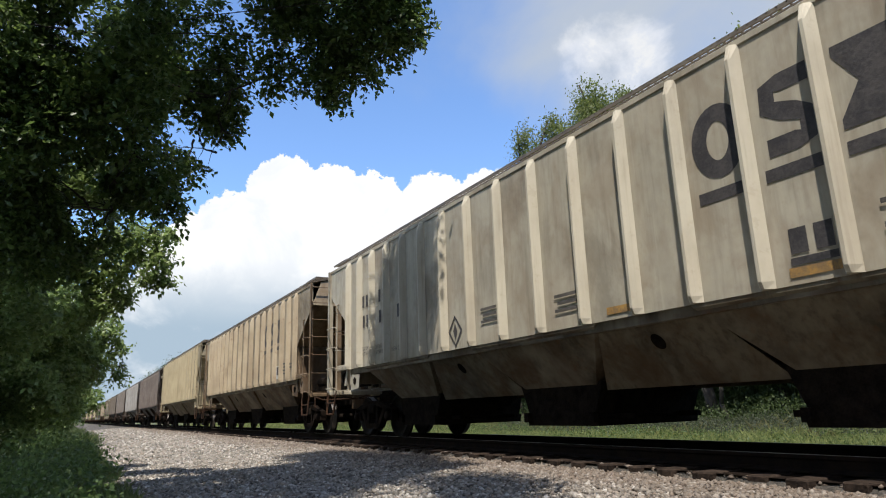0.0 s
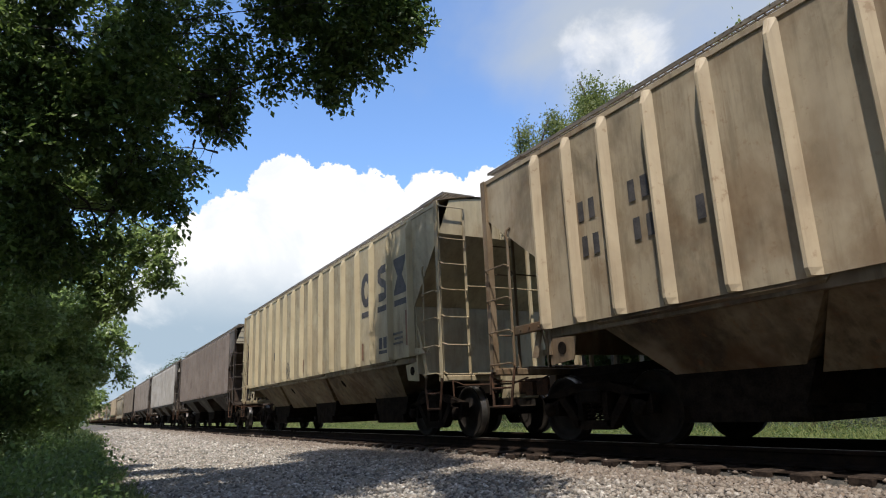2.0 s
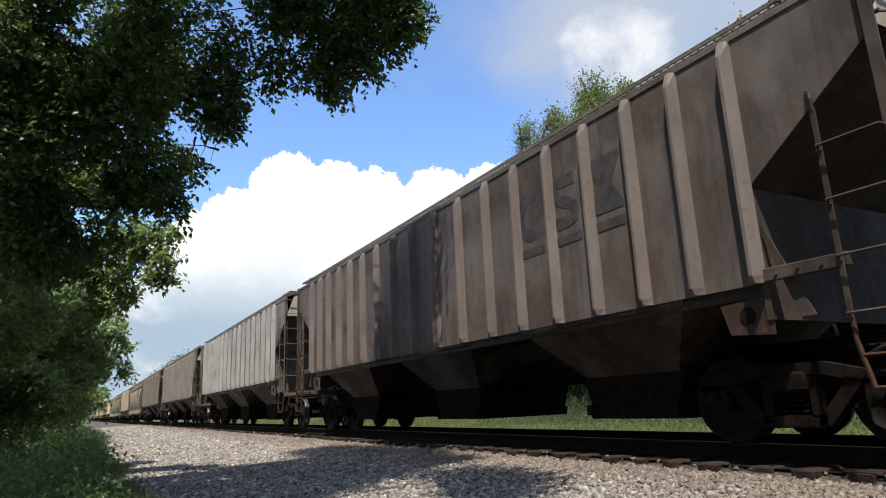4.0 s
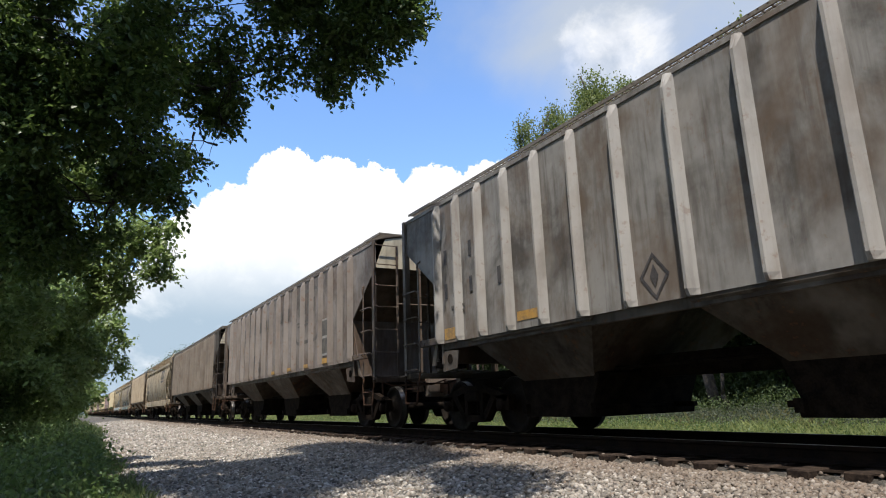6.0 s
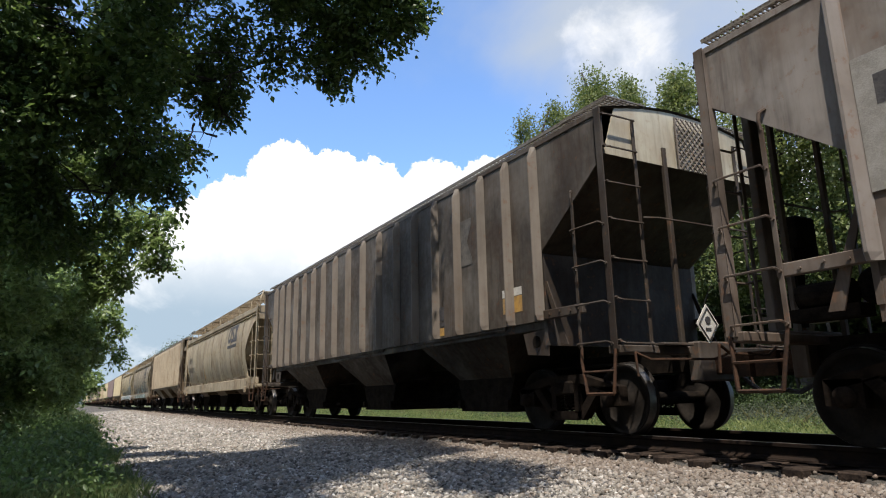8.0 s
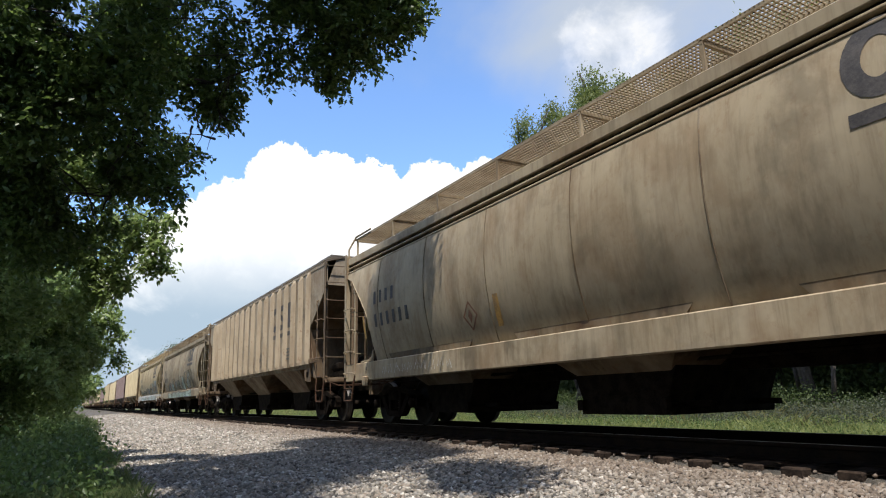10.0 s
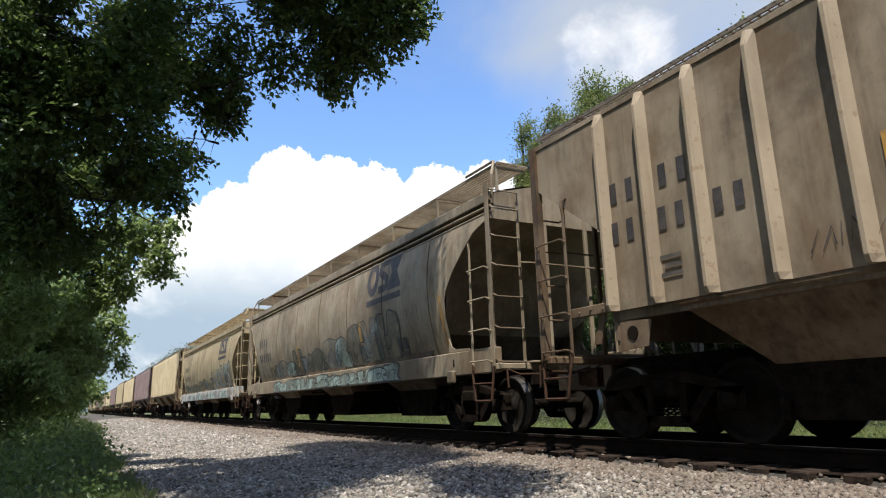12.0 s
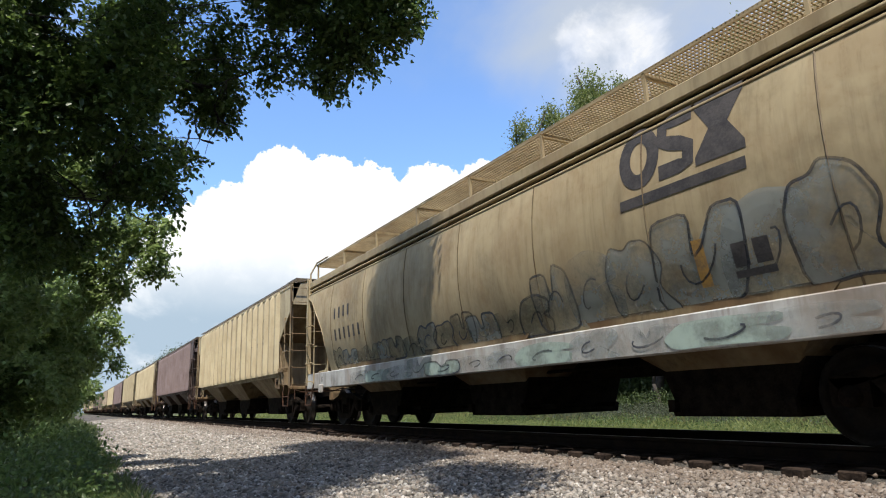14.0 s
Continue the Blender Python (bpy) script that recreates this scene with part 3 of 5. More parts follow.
def add_end_gear(car, paint, s, brake, round_end=False):
    """End sill, coupler, hoses, and the hand brake at one end."""
    sill = Shape().box(*sorted((s * (HALF - 0.16), s * (HALF + 0.05))), -1.58, 1.58, 1.00, 1.10, 0.012)
    sill.box(*sorted((s * (HALF - 0.10), s * (HALF + 0.16))), -0.95, -0.42, 1.10, 1.135, 0.008)
    sill.box(*sorted((s * (HALF - 0.02), s * (HALF + 0.18))), -0.36, 0.36, 0.66, 1.16, 0.02)
    part("end_sill", sill, paint, car)
    cp = Shape().box(*sorted((s * (HALF + 0.1), s * (HALF + 0.52))), -0.09, 0.09, 0.74, 0.96, 0.02)
    cp.prism([(s * (HALF + 0.48), -0.16), (s * (HALF + 0.74), -0.20), (s * (HALF + 0.76), -0.05), (s * (HALF + 0.62), 0.02), (s * (HALF + 0.74), 0.10), (s * (HALF + 0.70), 0.2), (s * (HALF + 0.48), 0.15)], "z", 0.70, 0.99)
    part("coupler", cp, RUST, car)
    hose = Shape().tube([(s * (HALF + 0.12), 0.35, 0.85), (s * (HALF + 0.32), 0.36, 0.62), (s * (HALF + 0.55), 0.3, 0.5), (s * (HALF + 0.74), 0.2, 0.55)], 0.028, 6)
    part("air_hose", hose, BLACK, car)
    lever = Shape().tube([(s * (HALF + 0.2), -1.5, 1.0), (s * (HALF + 0.24), -1.3, 0.92), (s * (HALF + 0.42), -0.4, 0.92), (s * (HALF + 0.5), -0.1, 1.02)], 0.016, 5)
    lever.tube([(s * (HALF + 0.2), -1.5, 1.0), (s * (HALF + 0.22), -1.5, 0.72)], 0.016, 5)
    part("cut_lever", lever, RUST, car)
    for y in (-0.45, 0.45):
        part("end_post", Shape().box(*sorted((s * (HALF - 0.03), s * (HALF + 0.03))), y - 0.035, y + 0.035, 1.10, 3.80, 0.008), paint, car)
    rail = Shape().tube([(s * (HALF + 0.10), -1.05, 2.72), (s * (HALF + 0.22), -0.9, 2.70), (s * (HALF + 0.22), 0.9, 2.70), (s * (HALF + 0.10), 1.05, 2.72)], 0.015, 5)
    part("grab_rail", rail, paint, car)
    if brake:
        wheel = Shape()
        n = 20
        pts = [(s * (HALF + 0.32), 0.05 + 0.28 * math.cos(6.2832 * i / n), 2.28 + 0.28 * math.sin(6.2832 * i / n)) for i in range(n + 1)]
        wheel.tube(pts, 0.018, 5)
        for i in range(5):
            a = 6.2832 * i / 5
            wheel.rod((s * (HALF + 0.28), 0.05, 2.28), (s * (HALF + 0.32), 0.05 + 0.28 * math.cos(a), 2.28 + 0.28 * math.sin(a)), 0.014, 5)
        wheel.rod((s * (HALF + 0.05), 0.05, 2.28), (s * (HALF + 0.3), 0.05, 2.28), 0.05, 8)
        part("brake_wheel", wheel, RUST, car, "rusty hand brake wheel")
        box = Shape().box(*sorted((s * (HALF + 0.02), s * (HALF + 0.2))), -0.14, 0.22, 2.0, 2.5, 0.03)
        box.prism([(-0.30, 1.2), (-0.18, 1.2), (-0.10, 2.1), (-0.26, 2.1)], "x", s * (HALF + 0.03), s * (HALF + 0.16))
        part("brake_housing", box, STEEL_DARK, car)
        if not round_end:
            part("brake_post", Shape().box(*sorted((s * (HALF - 0.03), s * (HALF + 0.07))), -0.86, -0.70, 1.10, 3.78, 0.012), paint, car)
        part("brake_chain", Shape().tube([(s * (HALF + 0.18), 0.02, 2.02), (s * (HALF + 0.2), -0.05, 1.5), (s * (HALF + 0.12), -0.1, 1.0), (s * (HALF + 0.05), -0.3, 0.72)], 0.022, 5), RUST, car)
        plat = Shape().box(*sorted((s * (HALF + 0.02), s * (HALF + 0.4))), -0.5, 0.55, 1.30, 1.335)
        part("brake_step", plat, GALV, car)
        tank = Shape().lathe([(-0.5, 0.001), (-0.5, 0.15), (-0.42, 0.2), (0.42, 0.2), (0.5, 0.15), (0.5, 0.001)], 14, (s * (HALF - 0.75), 0.2, 1.55))
        part("air_tank", tank, STEEL_DARK, car, smooth=True)
        cyl = Shape().rod((s * (HALF - 0.9), -0.95, 1.42), (s * (HALF - 0.4), -0.95, 1.42), 0.13, 12).box(*sorted((s * (HALF - 1.0), s * (HALF - 0.3))), -1.08, -0.82, 1.18, 1.3)
        part("brake_cylinder", cyl, STEEL_DARK, car)


def add_underframe(car, paint, bays, side_z, side_y, webs=False):
    sill = Shape().box(-HALF, HALF, -0.17, 0.17, 0.78, 1.08, 0.01)
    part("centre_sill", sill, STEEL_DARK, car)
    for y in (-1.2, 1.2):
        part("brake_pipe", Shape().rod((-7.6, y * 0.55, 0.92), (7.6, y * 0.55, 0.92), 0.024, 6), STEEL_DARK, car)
    for x in (-2.25, 2.25) if webs else ():
        for sy in (-1, 1):
            face = [(x - 0.80, 1.47, 1.49), (x + 0.80, 1.47, 1.49), (x + 1.36, 0.86, 0.74), (x - 1.36, 0.86, 0.74)]
            web = Shape().face_set([(a, sy * b, c) for a, b, c in face] + [(a, sy * (b - 0.03), c) for a, b, c in face], [(0, 1, 2, 3), (7, 6, 5, 4), (0, 4, 5, 1), (1, 5, 6, 2), (2, 6, 7, 3), (3, 7, 4, 0)])
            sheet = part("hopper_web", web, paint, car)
            # dark face laid on the web paints in its hole
            ring = [(x + 0.095 * math.cos(a), 1.272 + 0.072 * math.sin(a) + 0.005, 1.25 + 0.088 * math.sin(a) - 0.004) for a in np.arange(0, 6.28, 0.42)]
            part("web_hole", Shape().face_set([(a, sy * b, c) for a, b, c in ring], [tuple(range(len(ring)))]), STEEL_DARK, sheet)
    for x in bays:
        rings = [[(x + sx * w, sy * y, z) for sx, sy in ((-1, -1), (1, -1), (1, 1), (-1, 1))] for w, y, z in ((0.60, 0.80, 0.60), (1.48, side_y, side_z - 0.04), (2.24, side_y - 0.02, side_z + 0.72))]
        bay = Shape().face_set(sum(rings, []), [(r * 4 + i, r * 4 + (i + 1) % 4, r * 4 + 4 + (i + 1) % 4, r * 4 + 4 + i) for r in (0, 1) for i in range(4)] + [(0, 1, 2, 3)])
        # bay sheets take the paint that has the underside shade mixed in
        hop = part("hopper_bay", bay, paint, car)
        gate = Shape().prism([(x - 0.78, 0.27), (x + 0.78, 0.27), (x + 0.80, 0.36), (x + 0.74, 0.42), (x + 0.92, 0.86), (x - 0.92, 0.86), (x - 0.74, 0.42), (x - 0.80, 0.36)], "y", -0.98, 0.98).box(x - 1.12, x + 1.12, -0.66, -0.58, 0.36, 0.43).box(x - 1.12, x + 1.12, 0.58, 0.66, 0.36, 0.43)
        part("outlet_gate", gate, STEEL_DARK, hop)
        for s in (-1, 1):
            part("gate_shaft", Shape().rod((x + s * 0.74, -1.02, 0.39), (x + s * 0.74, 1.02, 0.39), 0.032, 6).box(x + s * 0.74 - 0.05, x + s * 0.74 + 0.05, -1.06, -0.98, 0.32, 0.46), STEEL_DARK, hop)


def grating(name, x0, x1, y0, y1, z, car, mat, pitch=0.16):
    """A running board of thin bars you can see through, on a frame."""
    s = Shape()
    s.box(x0, x1, y0, y0 + 0.012, z - 0.045, z + 0.005).box(x0, x1, y1 - 0.012, y1, z - 0.045, z + 0.005)
    n = 9
    for i in range(1, n):
        y = y0 + (y1 - y0) * i / n
        s.box(x0, x1, y - 0.007, y + 0.007, z - 0.02, z)
    k = int((x1 - x0) / pitch)
    for i in range(k + 1):
        x = x0 + (x1 - x0) * i / k
        s.box(x - 0.008, x + 0.008, y0, y1, z - 0.02, z)
    return tagged(part(name, s, mat, car), kind="stuff")


def ribbon(shape, pts, width, y_at, lift, closed=False):
    """A flat painted line through (x, z) points, lying on a side whose half-width is y_at(z)."""
    rows, n = [], len(pts)
    for i in range(n + (1 if closed else 0)):
        (x0, z0), (x1, z1), (x, z) = pts[(i - 1) % n if closed else max(0, i - 1)], pts[(i + 1) % n if closed else min(n - 1, i + 1)], pts[i % n]
        d = math.hypot(x1 - x0, z1 - z0) or 1.0
        a, b = -(z1 - z0) / d * width / 2, (x1 - x0) / d * width / 2
        rows.append([(x - a, -y_at(z - b) - lift, z - b), (x + a, -y_at(z + b) - lift, z + b)])
    return shape.grid(rows)


def patch(shape, outline, y_at, lift):
    """A filled painted shape on a side, in rings so that it follows the bow of the sheet."""
    cx, cz = sum(p[0] for p in outline) / len(outline), sum(p[1] for p in outline) / len(outline)
    loop = outline + outline[:1]
    return shape.grid([[(cx + (x - cx) * k, -y_at(cz + (z - cz) * k) - lift, cz + (z - cz) * k) for x, z in loop] for k in (0.02, 0.35, 0.7, 1.0)])


def add_lettering(car, y_at, marks):
    """Faded painted marks on a side: (kind, x, z, width, height, material)."""
    for i, (kind, x, z, w, h, mat) in enumerate(marks):
        s = Shape()
        up = 0.004 + 0.0005 * i
        oval = [(math.cos(6.2832 * j / 24), math.sin(6.2832 * j / 24)) for j in range(24)]
        if kind == "ring":
            ribbon(s, [(x + w * 0.37 * a, z + h * 0.39 * b) for a, b in oval], h * 0.24, y_at, up, True)
        elif kind == "step":
            ribbon(s, [(x + w * a, z + h * c) for a, c in ((0.46, 0.39), (-0.1, 0.39), (-0.34, 0.36), (-0.36, 0.12), (-0.12, 0.03), (0.12, -0.03), (0.36, -0.12), (0.34, -0.36), (0.1, -0.39), (-0.46, -0.39))], h * 0.23, y_at, up)
        elif kind == "glass":
            s.grid([[(x - w * k, -y_at(z + h * c) - up, z + h * c), (x + w * k, -y_at(z + h * c) - up, z + h * c)] for k, c in ((0.5, 0.5), (0.5, 0.38), (0.19, 0.0), (0.5, -0.38), (0.5, -0.5))])
        elif kind == "diamond":
            ribbon(s, [(x - w / 2, z), (x, z - h / 2), (x + w / 2, z), (x, z + h / 2)], 0.05, y_at, up, True)
            patch(s, [(x - w * 0.16, z), (x, z - h * 0.28), (x + w * 0.16, z), (x, z + h * 0.28)], y_at, up)
        elif kind == "frame":
            r = 0.28
            pts = [(x + sx * (w / 2 - r) + r * math.cos(a), z + sz * (h / 2 - r) + r * math.sin(a)) for sx, sz, a0 in ((1, 1, 0), (-1, 1, 1.571), (-1, -1, 3.1416), (1, -1, 4.712)) for a in (a0, a0 + 0.52, a0 + 1.05, a0 + 1.571)]
            ribbon(s, pts, 0.10, y_at, up, True)
        else:
            n = 3
            s.grid([[(x - w / 2, -y_at(zz) - up, zz), (x + w / 2, -y_at(zz) - up, zz)] for zz in [z - h / 2 + h * j / n for j in range(n + 1)]])
        part({"bar": "lettering", "ring": "emblem", "step": "emblem", "glass": "emblem", "frame": "emblem", "diamond": "placard"}[kind], s, mat, car)


def add_words(car, y_at, text, x, z, h, mat, squeeze=1.0):
    """Stencilled words on the side that faces the path, in the built-in font."""
    cu = bpy.data.curves.new("words", "FONT")
    cu.body, cu.size, cu.align_x = text, h * 1.4, "CENTER"
    ob = bpy.data.objects.new("words", cu)
    me = bpy.data.meshes.new_from_object(ob)
    bpy.data.objects.remove(ob), bpy.data.curves.remove(cu)
    for v in me.vertices:
        px, pz = v.co.x * squeeze + x, v.co.y + z - h / 2
        v.co = (px, -y_at(pz) - 0.014, pz)
    me.materials.append(mat)
    part("lettering", me, mat, car)


def add_spray(car, y_at, x0, x1, z0, z1, count, seed, fills, line, rise=0.0, bare=0.0):
    """Overlapping spray-painted letter-like shapes with thin dark outlines along a side."""
    rng = random.Random(seed)
    step = (x1 - x0) / count
    for i in range(count):
        cx, w = x0 + step * (i + 0.5), step * rng.uniform(0.50, 0.78)
        h = (z1 - z0) * rng.uniform(0.66, 1.0) * (1 + rise * (i / count - 0.5))
        lean = rng.uniform(-0.2, 0.2)
        stem = rng.choice((((-1, 0), (-0.95, 0.6), (-1, 1), (-0.2, 1.02), (-0.12, 0.55), (0.14, 0.58), (0.2, 1.05), (0.95, 0.98), (1, 0.35), (0.8, 0)),
                           ((-1, 0), (-1.05, 0.5), (-0.8, 0.95), (0.1, 1.08), (0.9, 0.9), (1.0, 0.62), (0.5, 0.52), (1.05, 0.4), (0.95, 0), (0, 0.02)),
                           ((-0.9, 0), (-1, 0.7), (-0.6, 1.0), (-0.1, 0.9), (0.2, 1.04), (0.7, 1.0), (0.98, 0.7), (0.55, 0.3), (1.1, 0), (0.1, 0.03))))
        pts = []
        for px, pz in stem:
            z = z0 + h * max(0.0, pz + (rng.uniform(-0.07, 0.07) if pz > 0 else 0))
            pts.append((cx + w * (px + rng.uniform(-0.1, 0.1)) + lean * (z - z0), z))
        n = len(pts)
        loop = []
        for k in range(n):                      # rounded corners
            p, q, r = pts[k - 1], pts[k], pts[(k + 1) % n]
            for u in (0.1, 0.5, 0.9):
                a0 = tuple(c * 0.3 + d * 0.7 for c, d in zip(p, q))
                a1 = tuple(c * 0.3 + d * 0.7 for c, d in zip(r, q))
                loop.append(tuple((1 - u) ** 2 * s + 2 * u * (1 - u) * m + u * u * e for s, m, e in zip(a0, q, a1)))
        part("spray_paint", patch(Shape(), loop, y_at, 0.006 + 0.0012 * (i % 3)), fills[i % len(fills)], car)
        if rng.random() > bare:
            part("spray_outline", ribbon(Shape(), loop, rng.uniform(0.022, 0.038), y_at, 0.012, True), line, car)
        inner = [(cx + w * 0.4 * math.cos(a + i) + lean * h * 0.4, z0 + h * 0.45 + h * 0.2 * math.sin(a * 1.3 + i)) for a in np.arange(0, 3.6, 0.4)]
        part("spray_outline", ribbon(Shape(), inner, 0.024, y_at, 0.012), line, car)


def add_scrawl(car, y_at, x0, x1, z, h, seed, mat):
    """Quick zigzag marker strokes."""
    rng = random.Random(seed)
    x = x0
    while x < x1:
        pts = [(x + 0.05 * i + rng.uniform(-0.05, 0.05), z + (h / 2 if i % 2 else -h / 2) * rng.uniform(0.5, 1.1)) for i in range(5)]
        part("scrawl", ribbon(Shape(), pts, 0.016, y_at, 0.012), mat, car)
        x += rng.uniform(0.26, 0.36)


def number_bars(x, z, n, pitch, w, h, mat):
    return [("bar", x + i * pitch, z, w, h, mat) for i in range(n)]


def ribbed_car(label, paint, under, posts, ends, marks, ribs=None, brake=-1, top=4.16, rib_w=0.08, rib_d=0.125, roof=None, boards=True, panel=None, placard=None, webs=False):
    """A covered hopper with outside posts along straight sides."""
    car = thing("hopper_car", label, "railway car", "freight train")
    side_y, low = 1.555, 1.55
    poly = [(-HALF, top), (-HALF, top - 0.62), (-6.95, 2.50), (-6.95, low), (6.95, low), (6.95, 2.50), (HALF, top - 0.62), (HALF, top)]
    for sy in (-1, 1):
        part("side_sheet", Shape().prism(poly, "y", sy * side_y, sy * (side_y - 0.02)), paint, car)
        chord = Shape().box(-HALF, HALF, *sorted((sy * (side_y - 0.03), sy * (side_y + 0.014))), top - 0.06, top + 0.012, 0.004)
        part("top_chord", chord, paint, car)
        # sill wears the lower paint, with the shade under the panels in its colour
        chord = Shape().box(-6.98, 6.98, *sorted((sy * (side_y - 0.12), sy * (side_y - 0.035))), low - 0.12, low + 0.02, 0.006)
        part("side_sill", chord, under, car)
    def rib_mesh():
        w, d, z0, z1 = rib_w / 2, rib_d, low + 0.02, top - 0.06
        sec = [(-w - 0.012, 0), (-w, -d * 0.84), (-w + 0.018, -d), (w * 0.35, -d), (w * 0.6, -d * 0.8), (w + 0.035, 0)]
        low_end = [(x, y * 0.75, z0 - 0.02) for x, y in sec]
        up_end = [(x, y * 0.45, z1 + 0.02) for x, y in sec]
        n = len(sec)
        rings = low_end + [(x, y, z0 + 0.05) for x, y in sec] + [(x, y, z1 - 0.16) for x, y in sec] + up_end
        f = [(r * n + i, r * n + i + 1, r * n + n + i + 1, r * n + n + i) for r in range(3) for i in range(n - 1)] + [tuple(range(n)), tuple(range(3 * n, 4 * n))]
        return Shape().face_set(rings, f).mesh("post", paint)
    rib = shared(("rib", rib_w, rib_d, top), rib_mesh)
    for x in [s * v for v in (ribs or POST_X) for s in (-1, 1)]:
        part("side_post", rib, posts, car, at=(x, -side_y, 0))
        part("side_post", rib, posts, car, at=(x, side_y, 0), turn=math.pi)
    # roof, shallow arch, with trough hatches
    arch = [(y, top + 0.015 + 0.22 * (1 - (y / 1.56) ** 2)) for y in np.linspace(-1.56, 1.56, 13)]
    sheet = Shape().grid([[(x, y, z) for y, z in arch] for x in (-HALF - 0.02, HALF + 0.02)])
    sheet.grid([[(x, y, z - 0.02) for y, z in arch] for x in (-HALF - 0.02, HALF + 0.02)])
    part("roof", sheet, roof or paint, car)
    for k in range(6):
        x = -6.6 + k * 2.2
        part("roof_hatch", Shape().box(x, x + 2.1, -0.42, 0.42, top + 0.20, top + 0.36, 0.04), roof or paint, car)
    for s in (-1, 1):
        e = [(-1.55, top - 0.62), (1.55, top - 0.62)] + [(y, z - 0.03) for y, z in arch[::-1] if abs(y) <= 1.55]
        part("end_sheet", Shape().prism(e, "x", s * (HALF - 0.02), s * HALF), panel or paint, car)
        if placard and s > 0:
            board = Shape().prism([(-0.36, 1.38), (-0.15, 1.12), (0.06, 1.38), (-0.15, 1.64)], "x", HALF + 0.17, HALF + 0.18)
            board.box(HALF + 0.05, HALF + 0.17, -0.17, -0.13, 1.30, 1.36)
            sign = part("placard_board", board, placard, car, "diamond placard on the end sill")
            rim = [(HALF + 0.187, -0.15 + 0.17 * a, 1.38 + 0.21 * b) for a, b in ((-1, 0), (0, -1), (1, 0), (0, 1), (-1, 0))]
            part("placard_border", Shape().tube(rim, 0.007, 4).box(HALF + 0.18, HALF + 0.188, -0.20, -0.10, 1.30, 1.33).rod((HALF + 0.18, -0.15, 1.43), (HALF + 0.19, -0.15, 1.43), 0.05, 8), BLACK, sign)
        lattice("crossover_screen", s * (HALF + 0.05), -0.22, 0.52, top - 0.64, top + 0.12, car, posts)
        # where the end paint is darker, it also carries shade on slope and web
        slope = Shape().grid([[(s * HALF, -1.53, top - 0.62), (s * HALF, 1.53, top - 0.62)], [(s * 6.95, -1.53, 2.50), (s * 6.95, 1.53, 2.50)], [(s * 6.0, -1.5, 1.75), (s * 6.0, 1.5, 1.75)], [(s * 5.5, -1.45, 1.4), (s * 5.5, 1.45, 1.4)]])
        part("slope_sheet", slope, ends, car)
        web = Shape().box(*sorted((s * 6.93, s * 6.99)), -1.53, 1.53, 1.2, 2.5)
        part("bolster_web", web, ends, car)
        for sy in (-1, 1):
            gus = Shape().prism([(s * 6.97, 2.1), (s * 7.02, 2.1), (s * 7.40, 1.19), (s * 7.26, 1.19)], "y", sy * 1.52, sy * 1.50)
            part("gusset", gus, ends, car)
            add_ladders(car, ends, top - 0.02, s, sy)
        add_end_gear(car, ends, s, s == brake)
        if boards:
            for y0, y1 in ((-1.45, -0.75), (0.75, 1.45)):
                grating("end_platform", *sorted((s * (HALF - 0.92), s * (HALF + 0.02))), y0, y1, top + 0.20, car, GALV, 0.05)
    if boards:
        for y0, y1 in ((-1.42, -0.90), (0.90, 1.42)):
            grating("running_board", -HALF + 0.78, HALF - 0.78, y0, y1, top + 0.205, car, GALV, 0.11)
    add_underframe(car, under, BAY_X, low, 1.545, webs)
    add_truck(car, 6.73), add_truck(car, -6.73)
    add_lettering(car, lambda z: side_y, marks)
    return car


car_width = {}


